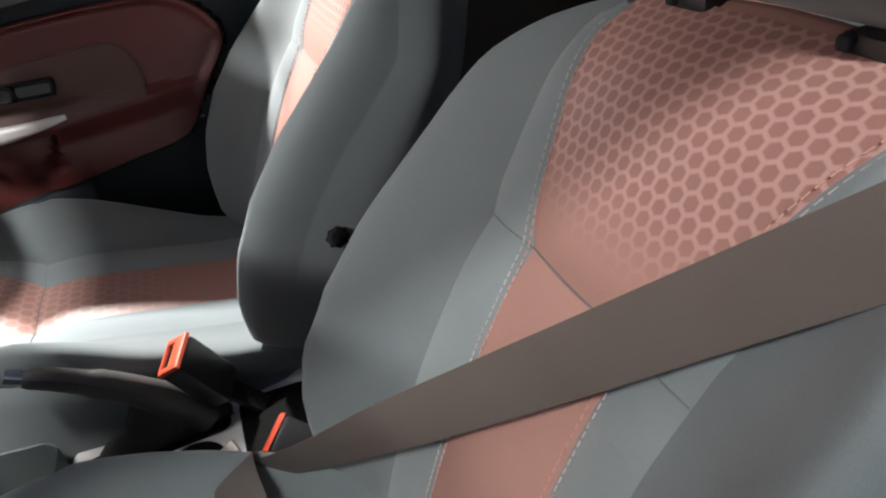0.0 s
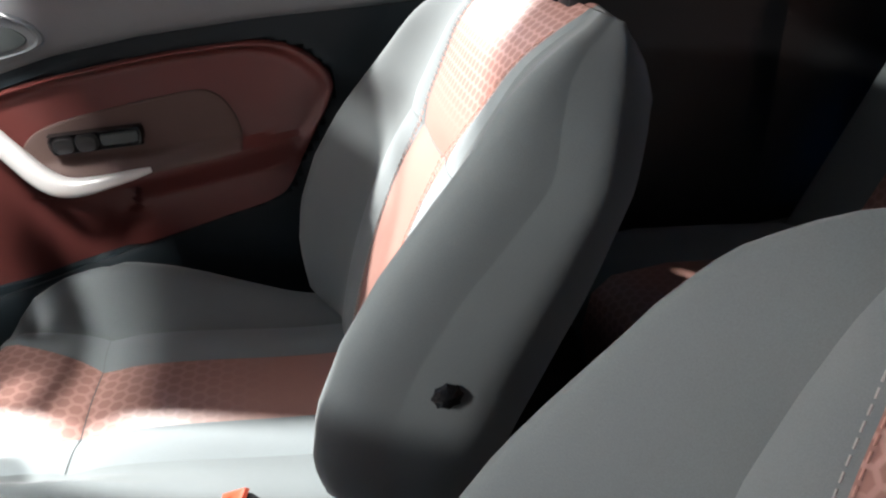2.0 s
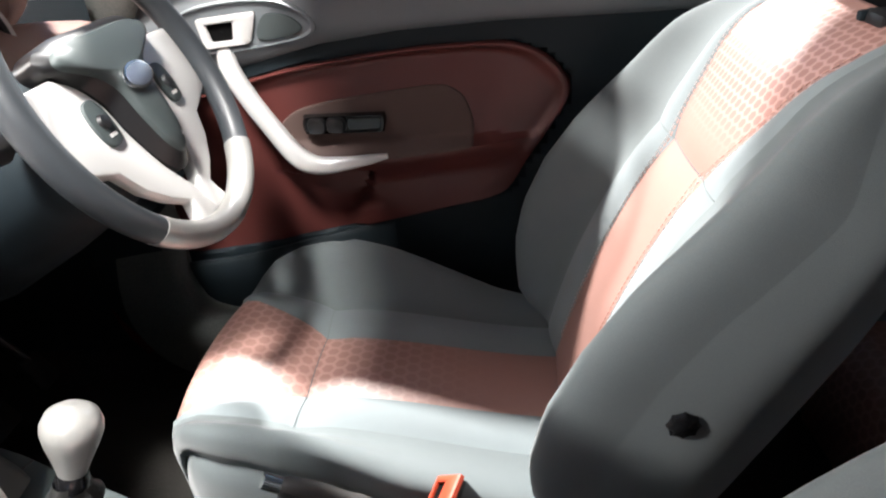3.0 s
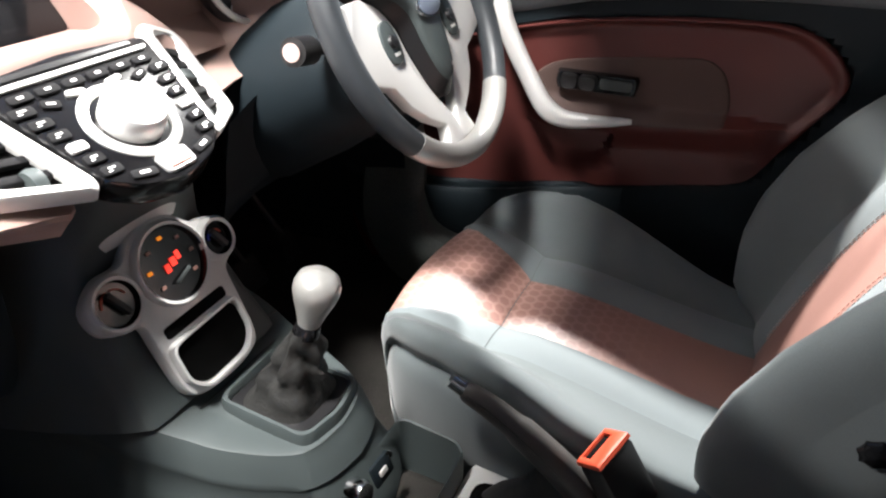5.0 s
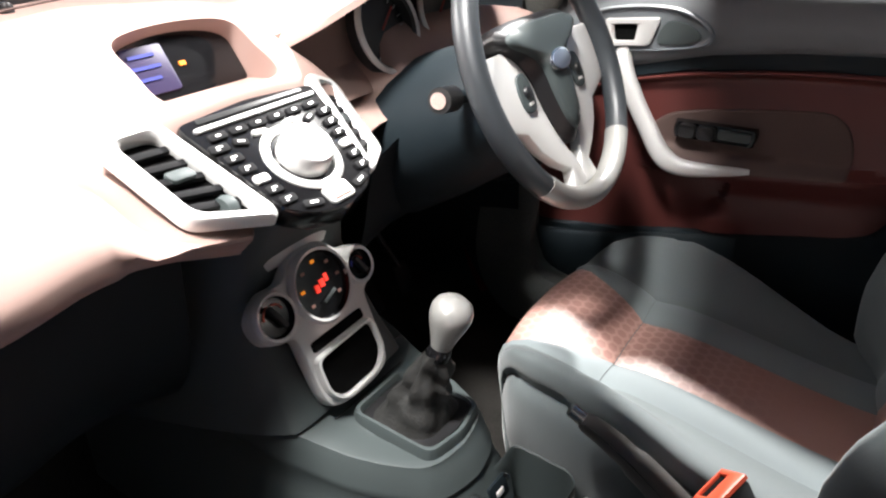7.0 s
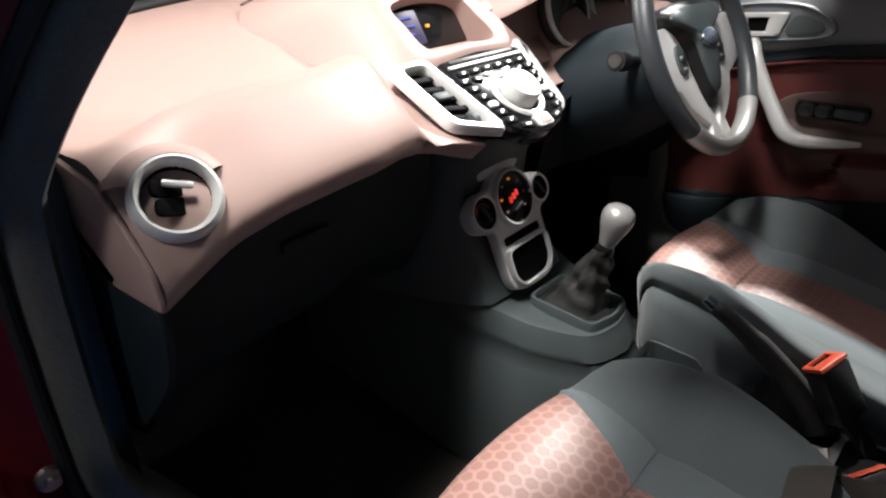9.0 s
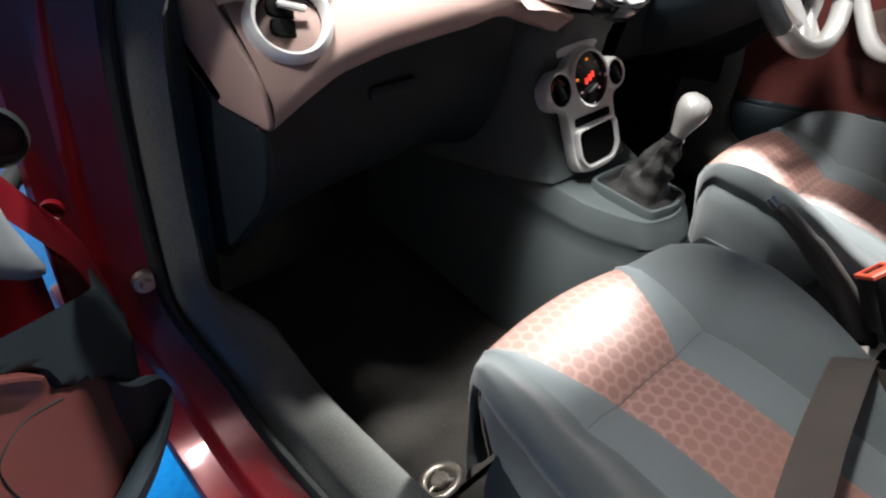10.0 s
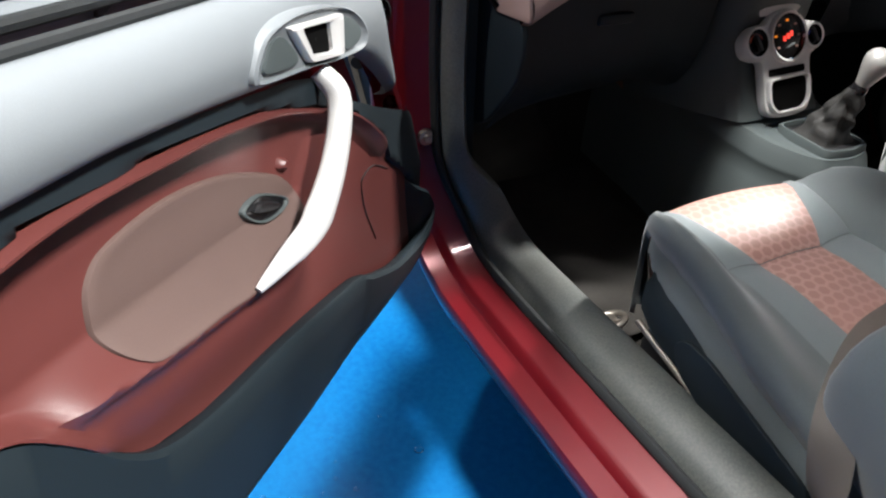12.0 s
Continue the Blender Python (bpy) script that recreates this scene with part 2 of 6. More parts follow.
def frame_slab(outer, inner, z0, z1):
    """A flat frame between two outlines of equal length."""
    rows = []
    n = len(outer)
    mid = lambda a, b, t: [(p[0] * (1 - t) + q[0] * t, p[1] * (1 - t) + q[1] * t) for p, q in zip(a, b)]  # noqa: E731
    for pts, z in ((outer, z0), (mid(outer, inner, 0.06), z1 - (z1 - z0) * 0.25), (mid(outer, inner, 0.25), z1), (mid(outer, inner, 0.75), z1), (mid(outer, inner, 0.94), z1 - (z1 - z0) * 0.25), (inner, z0)):
        rows.append([(x, y, z) for x, y in pts])
    return sheet(rows, close_v=True)


def lathe(profile, seg=32):
    """Profile of (radius, z) turned round z."""
    rows = [[(r * math.cos(a), r * math.sin(a), z) for a in np.linspace(0, 2 * math.pi, seg, endpoint=False)] for r, z in profile]
    return sheet(rows, close_v=True)


def smooth_line(points, n=40, closed=False):
    """A Catmull-Rom line through points."""
    p = [np.array(q, float) for q in points]
    out = []
    m = len(p)
    spans = m if closed else m - 1
    for s in range(n):
        t = s / (n if closed else n - 1) * spans
        i = min(int(t), spans - 1)
        f = t - i
        if closed:
            a, b, c, d = p[(i - 1) % m], p[i % m], p[(i + 1) % m], p[(i + 2) % m]
        else:
            b, c = p[i], p[i + 1]
            a = p[i - 1] if i > 0 else 2 * b - c
            d = p[i + 2] if i + 2 < m else 2 * c - b
        out.append(0.5 * ((2 * b) + (c - a) * f + (2 * a - 5 * b + 4 * c - d) * f * f + (3 * b - a - 3 * c + d) * f**3))
    return out


def sweep(points, section, up=(0, 0, 1), closed=False, scale=None, caps=True):
    """A section of (across, above) carried along points."""
    pts = [Vector(p) for p in points]
    n = len(pts)
    rows = []
    upv = Vector(up)
    for i, p in enumerate(pts):
        a = pts[(i - 1) % n] if closed or i > 0 else p
        b = pts[(i + 1) % n] if closed or i < n - 1 else p
        t = (b - a).normalized()
        side = t.cross(upv).normalized()
        above = side.cross(t).normalized()
        k = scale[i] if scale else 1.0
        kx, ky = k if isinstance(k, (tuple, list)) else (k, k)
        rows.append([p + side * (s[0] * kx) + above * (s[1] * ky) for s in section])
    bm = sheet(rows, close_u=closed, close_v=True)
    if caps and not closed:
        bm.verts.ensure_lookup_table()
        k = len(section)
        bm.faces.new(bm.verts[:k])
        bm.faces.new(bm.verts[-k:])
    return bm


def ring_section(rx, ry=None, n=14):
    ry = ry or rx
    return [(rx * math.cos(a), ry * math.sin(a)) for a in np.linspace(0, 2 * math.pi, n, endpoint=False)]


def tube(points, r, n=12, closed=False, scale=None):
    pts = [Vector(p) for p in points]
    d = (pts[-1] - pts[0]) if not closed else Vector((1, 0, 0))
    up = (0, 0, 1) if abs(d.normalized().z) < 0.9 else (0, 1, 0)
    return sweep(points, ring_section(r, r, n), up, closed, scale)


def rounded(points, r=0.01, n=4, scale=1.0):
    """A polygon with its corners rounded by quadratic arcs."""
    out = []
    m = len(points)
    for i in range(m):
        a, b, c = (np.array(points[(i + k) % m], float) for k in (-1, 0, 1))
        ra = min(r, 0.45 * np.linalg.norm(a - b), 0.45 * np.linalg.norm(c - b))
        s, e = b + (a - b) / np.linalg.norm(a - b) * ra, b + (c - b) / np.linalg.norm(c - b) * ra
        for t in np.linspace(0, 1, n):
            out.append(tuple((1 - t) ** 2 * s + 2 * t * (1 - t) * b + t * t * e))
    return out


def ease(t):
    t = min(1.0, max(0.0, t))
    return t * t * (3 - 2 * t)


def lerp(a, b, t):
    return a + (b - a) * t


def table(x, xs, ys):
    return float(np.interp(x, xs, ys))

# ---------------------------------------------------------------- showroom
def plain(name, bm, mat, label, category, kind="structure"):
    ob = part(name, bm, mat)
    return tagged(ob, label, category, kind=kind)


bm = bmesh.new()
bmesh.ops.create_grid(bm, x_segments=30, y_segments=30, size=400)
plain("ground", bm, M_FLOOR, "glossy blue painted floor with scuffs and drops of water", "floor")
for nm, size, c, mat in (
    ("wall_south", (16, 0.2, 3.4), (0, -6.0, 1.9), M_WALL),
    ("wall_north", (16, 0.2, 3.5), (0, 6.5, 1.75), M_WALL),
    ("wall_west", (0.2, 12.6, 3.4), (-7.5, 0.25, 1.7), M_WALL),
    ("wall_east", (0.2, 12.6, 3.4), (7.5, 0.25, 1.7), M_WALL),
):
    plain(nm, block(size, c, 0), mat, "plain white painted showroom wall", "wall")
# unseen glowing panel, added to give white glare ahead of the car
plain("glare_panel", block((0.02, 6.4, 2.7), (-7.385, -1.4, 1.65), 0), M_GLARE, "tall glowing panel added for white glare", "window")
plain("trim", block((10.4, 0.02, 0.60), (2.7, 6.385, 0.46), 0), M_CYAN, "turquoise painted band along the wall", "wall band")
rnd = random.Random(7)
bm = bmesh.new()
for k in range(70):
    r = rnd.choice((0.003, 0.004, 0.006, 0.011))
    bmesh.ops.create_uvsphere(bm, u_segments=10, v_segments=6, radius=1, matrix=pose(rnd.uniform(0.05, 0.95), rnd.uniform(-1.25, -0.76), 0.001, 0, 0, rnd.uniform(0, 180)) @ Matrix.Diagonal((r, r * rnd.uniform(0.6, 1), 0.0015, 1)))
plain("water_drops", bm, M_WATER, "small clear drops of water on the blue floor", "water drops", "stuff")
plain("ceiling", block((16, 13, 0.15), (0, 0.25, 3.62), 0), M_WALL, "plain white showroom ceiling", "ceiling")


# ---------------------------------------------------------------- seats
def seat(name, m, shift, lift_back, rake, label):
    """A front seat. Local x runs to the rear from the cushion's front edge, y across, z up from the car's floor; s: across, h: up the back."""
    top = thing(name, m, label, "car seat", "front seats")
    # cushion: rows from under the front edge to the back
    half = lambda x: table(x, [0, 0.03, 0.08, 0.16, 0.28, 0.5], [0.172, 0.194, 0.220, 0.240, 0.247, 0.220])  # noqa: E731
    red = lambda x: table(x, [-1, 0.0, 0.135, 1], [0.145, 0.138, 0.064, 0.064])  # noqa: E731
    notch = lambda x: table(x, [-1, 0.0, 0.06, 0.135, 0.46], [0.146, 0.141, 0.137, 0.128, 0.135])  # noqa: E731
    front = [(0.035, 0.13), (0.022, 0.17), (0.012, 0.21), (0.006, 0.245), (0.004, 0.268), (0.010, 0.288), (0.022, 0.298), (0.04, 0.303)]
    back = [(x, 0.303 - 0.034 * ease((x - 0.03) / 0.13) - 0.045 * ease((x - 0.14) / 0.36)) for x in np.linspace(0.06, 0.50, 28)]
    prof = front + [(x, z) for x, z in back]
    seam = min(range(len(prof)), key=lambda i: abs(prof[i][0] - 0.135) + (1 if i < 8 else 0))
    prof[seam] = (0.135, prof[seam][1])

    bow = lambda x, s: (0.012 + 0.022 * max(0.0, 1 - (s / 0.19) ** 2)) * (1 - ease(x / 0.11))  # noqa: E731

    def cushion_at(i, s):
        x, z = prof[i]
        r, n, w = red(x if i > 4 else 0.0), notch(x if i > 4 else 0.0), half(x)
        a = abs(s)
        groove = 0.005 * math.exp(-(((i - seam) * 0.8) ** 2)) if i > 8 else 0
        lift = table(x, [0.0, 0.03, 0.08, 0.12, 0.16, 0.22, 0.29, 0.39, 0.5], [0.0, 0.022, 0.056, 0.074, 0.079, 0.064, 0.040, 0.014, 0.0])
        return x, z, r, n, w, a, groove, lift

    def cushion_row(i, lo, hi, side, kind, steps):
        pts = []
        for k in range(steps + 1):
            t = k / steps
            x, z, r, n, w, _, groove, lift = cushion_at(i, 0)
            if kind == "red":
                s = lerp(-r, r, t)
                puff = 0.004 * math.sin(math.pi * t)
                pts.append((x - bow(x, s), s, z - groove + puff - 0.002))
            elif kind == "inner":
                s = lerp(r, n, t)
                puff = 0.004 * math.sin(math.pi * t)
                pts.append((x - bow(x, s), side * s, z + lift * 0.10 * t - groove + puff - 0.002))
            else:
                ang = math.pi * 0.5 * t * 1.16
                e = 1.0
                s = n + (w - n) * math.sin(min(ang, math.pi / 2)) ** e
                rise = lift * 0.10 + lift * 0.9 * ease(t / 0.5)
                drop = 0.054 * max(0, (t - 0.55) / 0.45) ** 1.8
                nose = 0.02 * (1 - ease((x - 0.0) / 0.05))
                if t > 0.86:
                    s = w - 0.012 * (t - 0.86) / 0.14
                pts.append((x + nose * t - bow(x, s), side * s, z - 0.002 + rise - drop * (0.35 + 0.65 * ease((i - 2) / 8)) - groove * (1 - ease(t / 0.5))))
        return pts

    n = len(prof)
    rows = [cushion_row(i, 0, 0, 1, "red", 12) for i in range(0, seam + 1)]
    cloth(part("front_panel", sheet(rows), M_HEXC, top, "rose leatherette with honeycomb print"), rows, -0.15)
    rows = [cushion_row(i, 0, 0, 1, "red", 10) for i in range(seam, n)]
    cloth(part("centre_stripe", sheet(rows), M_HEXC, top, "rose leatherette stripe"), rows, 0.135)
    for side in (1, -1):
        part("inner_panel", sheet([cushion_row(i, 0, 0, side, "inner", 6) for i in range(3, n)]), M_PALE, top)
        part("side_bolster", sheet([cushion_row(i, 0, 0, side, "bolster", 18) for i in range(0, n)]), M_GREY, top)
        # pale ledge under the bolster, then the plastic valance with its cover
        rows, low = [], []
        for i in range(6, n):
            x, z, _, _, w, _, _, lift = cushion_at(i, 0)
            y0 = w - 0.013
            zt = z - 0.002 + lift - 0.052 * (0.35 + 0.65 * ease((i - 2) / 8))
            out = ease((i - 5) / 7)
            rows.append([(x, side * (y0 + d * out), zt + e) for d, e in ((-0.002, 0.004), (0.003, -0.004), (0.012, -0.010), (0.019, -0.018), (0.021, -0.028))])
            bot = table(x, [0.0, 0.1, 0.36, 0.5], [0.215, 0.200, 0.148, 0.125])
            yv = lerp(y0 + 0.019, max(y0 + 0.019, 0.248), ease((x - 0.08) / 0.10))
            if x < 0.088:
                continue
            low.append([(x, side * (y0 + 0.017), zt - 0.022), (x, side * yv, zt - 0.030), (x, side * (yv + 0.008), zt - 0.040), (x, side * (yv + 0.010), lerp(zt - 0.03, bot, 0.6)), (x, side * (yv + 0.006), bot + 0.006), (x, side * (yv - 0.004), bot)])
        if side * m.translation.y < 0:
            skirt = []
            for i in range(0, n):
                x, z, _, _, w, _, _, lift = cushion_at(i, 0)
                zt = z - 0.002 + lift - 0.054 * (0.35 + 0.65 * ease((i - 2) / 8))
                nose = 0.02 * (1 - ease(x / 0.05)) - bow(x, w)
                skirt.append([(x + nose, side * (w - 0.0115 + e), lerp(zt + 0.003, min(0.10, zt - 0.02), q)) for q, e in ((0, 0), (0.05, 0.010), (0.15, 0.015), (0.6, 0.011), (0.85, 0.0), (1.0, -0.012))])
            part("cushion_skirt", sheet(skirt), M_GREY, top, "grey cloth side of the cushion")
            part("runner", block((0.46, 0.035, 0.05), (0.30, side * 0.19, 0.03), 0.006), M_BLACK, top, "black steel seat runner")
            continue
        part("cushion_side", sheet(rows), M_GREY, top, "grey cloth ledge below the bolster")
        part("side_valance", sheet(low), M_DARK, top, "blue-black plastic side valance")
        inset = rounded([(0.185, 0.222), (0.205, 0.243), (0.25, 0.240), (0.42, 0.185), (0.43, 0.150), (0.26, 0.160), (0.205, 0.188)], 0.016, 5)
        bm = slab(inset, -0.004, 0.004, 0.003)
        moved(bm, pose(0, side * 0.2585, 0, 90, 0, 0))
        part("valance_cover", bm, M_DARK, top)
        part("adjuster_rod", tube([(0.10, side * 0.246, 0.192), (0.21, side * 0.250, 0.168), (0.30, side * 0.246, 0.150)], 0.0045, 8), M_STEEL, top, "steel adjuster rod")
        # runner on the floor
        part("runner", block((0.46, 0.035, 0.05), (0.30, side * 0.19, 0.03), 0.006), M_BLACK, top, "black steel seat runner")
    # the underside closes the cushion
    part("base_frame", block((0.42, 0.44, 0.09), (0.29, 0, 0.11), 0.02), M_BLACK, top, "black steel seat base")

    # backrest in its own raked frame: d forward (towards -x), h up
    L = 0.553
    bx, bz = 0.455 + shift, 0.20 + lift_back
    ca, sa = math.cos(radians(rake)), math.sin(radians(rake))

    def place(s, h, d):
        return (bx + h * sa - d * ca, s, bz + h * ca + d * sa)

    halfb = lambda h: table(h, [-0.05, -0.03, 0.0, 0.05, 0.1, 0.2, 0.34, 0.42, 0.47, 0.51, 0.54, 0.553], [0.175, 0.205, 0.232, 0.252, 0.260, 0.265, 0.258, 0.248, 0.232, 0.206, 0.174, 0.148])  # noqa: E731
    slim = 0.020 if m.translation.y < 0 else 0.0
    hs = 0.352

    def redb(h):
        return 0.066 if h <= hs else lerp(0.066, 0.128, min(1, (h - hs) / 0.16) ** 0.85)

    notchb = lambda h: table(h, [0, 0.2, hs, 0.43, 0.52, 0.565], [0.134, 0.128, 0.125, 0.138, 0.147, 0.138])  # noqa: E731
    deep = lambda h: table(h, [-0.05, 0, 0.1, 0.2, 0.3, 0.43, 0.50, 0.53, 0.553], [0.085, 0.112, 0.116, 0.118, 0.124, 0.122, 0.116, 0.098, 0.066])  # noqa: E731

    def d_mid(h):
        fall = 0.050 * max(0.0, (h - 0.44) / 0.11) ** 2.2
        return 0.020 * math.sin(math.pi * min(1, max(0, h) / 0.45)) - fall - 0.05 * max(0.0, -h / 0.05) ** 1.5

    def b_lift(h):
        return max(0.0, table(h, [-0.05, 0.0, 0.06, 0.13, 0.21, 0.29, 0.39, 0.46, 0.50, 0.553], [0.020, 0.058, 0.090, 0.106, 0.105, 0.090, 0.056, 0.034, 0.020, 0.0]) - max(0.0, d_mid(h)))

    roll = lambda h: 0.075 * (1 - 0.80 * ease((h - 0.40) / 0.14))  # noqa: E731
    hs_rows = sorted([*np.linspace(-0.05, hs, 18), *np.linspace(hs, L, 16)[1:]])
    k_seam = min(range(len(hs_rows)), key=lambda i: abs(hs_rows[i] - hs))

    def back_row(i, side, kind, steps):
        h = hs_rows[i]
        r, nn, w = min(redb(h), notchb(h) - 0.004), notchb(h), halfb(h) - slim * ease((h - 0.1) / 0.1)
        nn = min(nn, w - 0.02)
        groove = 0.005 * math.exp(-(((i - k_seam) * 0.9) ** 2))
        pts = []
        for k in range(steps + 1):
            t = k / steps
            if kind == "red":
                pts.append(place(lerp(-r, r, t), h, d_mid(h) + 0.004 * math.sin(math.pi * t) - groove))
            elif kind == "inner":
                pts.append(place(side * lerp(r, nn, t), h, d_mid(h) + b_lift(h) * 0.12 * t + 0.004 * math.sin(math.pi * t) - groove))
            elif kind == "bolster":
                s = nn + (w - nn) * math.sin(math.pi / 2 * min(1, t * 1.08)) ** 0.95
                d = d_mid(h) + b_lift(h) * (0.12 + 0.88 * ease(t / 0.62)) - roll(h) * max(0, (t - 0.50) / 0.5) ** 2.2 - groove * (1 - ease(t / 0.5))
                pts.append(place(side * s, h, d))
            else:
                d0 = d_mid(h) + b_lift(h) - roll(h)
                d1 = -deep(h) + d_mid(h) * 0.4
                bow = 0.003 * math.sin(math.pi * t)
                pts.append(place(side * (w + bow - (0.022 + 0.012 * ease((h - 0.40) / 0.12)) * max(0, (t - 0.4) / 0.6) ** 2), h, lerp(d0, d1, t)))
        return pts

    nb = len(hs_rows)
    rows = [back_row(i, 1, "red", 16) for i in range(k_seam, nb)]
    cloth(part("upper_panel", sheet(rows), M_HEXB, top, "rose leatherette with honeycomb print"), rows)
    part("lower_stripe", sheet([back_row(i, 1, "red", 10) for i in range(0, k_seam + 1)]), M_RED, top, "rose leatherette stripe")
    for side in (1, -1):
        part("back_inner_panel", sheet([back_row(i, side, "inner", 6) for i in range(nb)]), M_PALE, top)
        part("back_bolster", sheet([back_row(i, side, "bolster", 18) for i in range(nb)]), M_GREY, top)
        part("back_side", sheet([back_row(i, side, "side", 10) for i in range(nb)]), M_GREY, top)
        # stitched seams: a row of single stitches either side of the red panel
        for off, mat in ((0.0035, M_STITCHR), (-0.0045, M_STITCH)) if side else ():
            bm = bmesh.new()
            for h in np.arange(0.03, L - 0.03, 0.0075):
                r = min(redb(h), notchb(h) - 0.004)
                g = place(side * (r - off), h, d_mid(h) + 0.0022)
                g2 = place(side * (min(redb(h + 0.005), notchb(h) - 0.004) - off), h + 0.005, d_mid(h + 0.005) + 0.0022)
                st = tube([g, g2], 0.0007, 5)
                me = bpy.data.meshes.new("stitch")
                st.to_mesh(me)
                st.free()
                bm.from_mesh(me)
                bpy.data.meshes.remove(me)
            part("stitching", bm, mat, top)
    rows = []
    for h in hs_rows:
        w = halfb(h)
        rows.append([place((w - 0.022 - 0.012 * ease((h - 0.40) / 0.12)) * math.sin(a), h, -deep(h) + d_mid(h) * 0.4 - 0.018 * math.cos(a)) for a in np.linspace(-math.pi / 2, math.pi / 2, 13)])
    part("back_panel", sheet(rows), M_BLACK, top, "black rear panel of the backrest")
    # closing strip over the top edge
    h = hs_rows[-1]
    edge = []
    w = halfb(h)
    for s in np.linspace(-1, 1, 25):
        a = place(s * w, h, d_mid(h) - 0.015 * abs(s) ** 3)
        b = place(s * (w - 0.034), h, -deep(h) + d_mid(h) * 0.4)
        edge.append([tuple(np.array(a) * (1 - t) + np.array(b) * t + np.array((0, 0, 0.012 * (1 - s * s) * math.sin(math.pi * t)))) for t in np.linspace(0, 1, 6)])
    part("top_edge", sheet(edge[3:22]), M_RED, top)
    for row in (edge[:4], edge[21:]):
        part("top_corner", sheet(row), M_GREY, top)
    # seams across the back and the cushion
    def swell(a, r, nn, lift):
        return 0.004 * math.sin(math.pi * (a + r) / (2 * r)) if a < r else 0.004 * math.sin(math.pi * (a - r) / (nn - r)) + lift * 0.11 * (a - r) / (nn - r)

    part("cross_seam", tube([place(s, hs, d_mid(hs) - 0.0042 + swell(abs(s), 0.066, 0.125, b_lift(hs))) for s in np.linspace(-0.124, 0.124, 33)], 0.0007, 6), M_GREY, top)
    part("cushion_seam", tube([(0.135, s, prof[seam][1] - 0.0062 + swell(abs(s), 0.064, 0.128, cushion_at(seam, 0)[7])) for s in np.linspace(-0.127, 0.127, 33)], 0.0007, 6), M_GREY, top)
    # headrest on two posts in plastic sleeves
    hx, hz = place(0, L, -0.065)[0], place(0, L, -0.065)[2]
    ux, uz = sa * 0.75, math.sqrt(1 - (sa * 0.75) ** 2)
    for side in (1, -1):
        y = side * 0.074
        part("post", tube([(hx - ux * 0.02, y, hz - uz * 0.02), (hx + ux * 0.12, y, hz + uz * 0.12)], 0.0065, 12), M_CHROME, top, "chrome headrest post")
        part("post_sleeve", moved(block((0.034, 0.042, 0.016), (0, 0, 0), 0.006), Matrix.Translation((hx - 0.006, y, hz + 0.006))), M_BLACK, top, "black plastic sleeve of the headrest post")
        part("sleeve_button", moved(block((0.012, 0.010, 0.010), (0, 0, 0), 0.003), Matrix.Translation((hx - 0.022, y + 0.012, hz + 0.008))), M_DARK, top)
    rise = 0.140 if m.translation.y > 0 else 0.112
    rows = []
    for v in np.linspace(-1, 1, 16):
        ring = []
        wv = 0.153 * (1 - 0.30 * abs(v) ** 3.2)
        tv = 0.066 * (1 - abs(v) ** 4) ** 0.5 + 0.008
        for a in np.linspace(0, 2 * math.pi, 28, endpoint=False):
            cx = math.copysign(abs(math.cos(a)) ** 0.6, math.cos(a)) * tv
            cy = math.copysign(abs(math.sin(a)) ** 0.75, math.sin(a)) * wv
            up = rise + v * 0.098
            ring.append((hx + ux * up + cx - 0.008, cy, hz + uz * up - cx * 0.25))
        rows.append(ring)
    bm = sheet(rows, close_v=True)
    bm.verts.ensure_lookup_table()
    bm.faces.new(bm.verts[:28])
    bm.faces.new(bm.verts[-28:])
    hr = part("headrest", bm, M_GREY, top, "grey cloth headrest")
    for side in (1, -1):
        line = [(hx + ux * (rise + v * 0.096) - 0.070 * (1 - abs(v) ** 4) ** 0.5 - 0.004, side * 0.088 * (1 - 0.2 * abs(v) ** 3), hz + uz * (rise + v * 0.096) + 0.015) for v in np.linspace(-0.9, 0.9, 14)]
        part("headrest_seam", tube(line, 0.0016, 6), M_STITCH, top)
    # recline wheel on the inner side
    inner = -1 if m.translation.y > 0 else 1
    kx, kz = 0.548 + shift, 0.365 + lift_back
    part("recliner_cap", moved(lathe([(0.0, -0.012), (0.023, -0.012), (0.025, -0.006), (0.023, 0.004), (0.019, 0.008), (0.0, 0.008)], 24), pose(kx + 0.012, inner * 0.246, kz - 0.012, -90 * inner, 0, 0)), M_BLACK, top)
    knob = lathe([(0.0, -0.01), (0.014, -0.01), (0.0155, 0.0), (0.015, 0.012), (0.011, 0.015), (0.0, 0.016)], 24)
    for v in knob.verts:
        a = math.atan2(v.co.y, v.co.x)
        k = 1 + 0.09 * math.cos(8 * a) * (v.co.z > 0.003)
        v.co.x, v.co.y = v.co.x * k, v.co.y * k
    part("recline_knob", moved(knob, pose(kx - 0.006, inner * 0.256, kz + 0.003, -90 * inner, 0, 0)), M_GLOSS, top, "black ribbed recline knob")
    return top


Z_FLOOR = 0.325
driver_seat = seat("driver_seat", pose(0.322, 0.345, Z_FLOOR), 0.018, 0.032, 25, "grey cloth car seat with rose honeycomb centre panels")
passenger_seat = seat("passenger_seat", pose(0.405, -0.338, Z_FLOOR), -0.024, 0.021, 25, "grey and rose car seat with its belt fastened across")

# ---------------------------------------------------------------- car shell
car = thing("car_body", pose(0, 0, 0), "red metallic hatchback body shell with both doorways, seen from inside", "car")

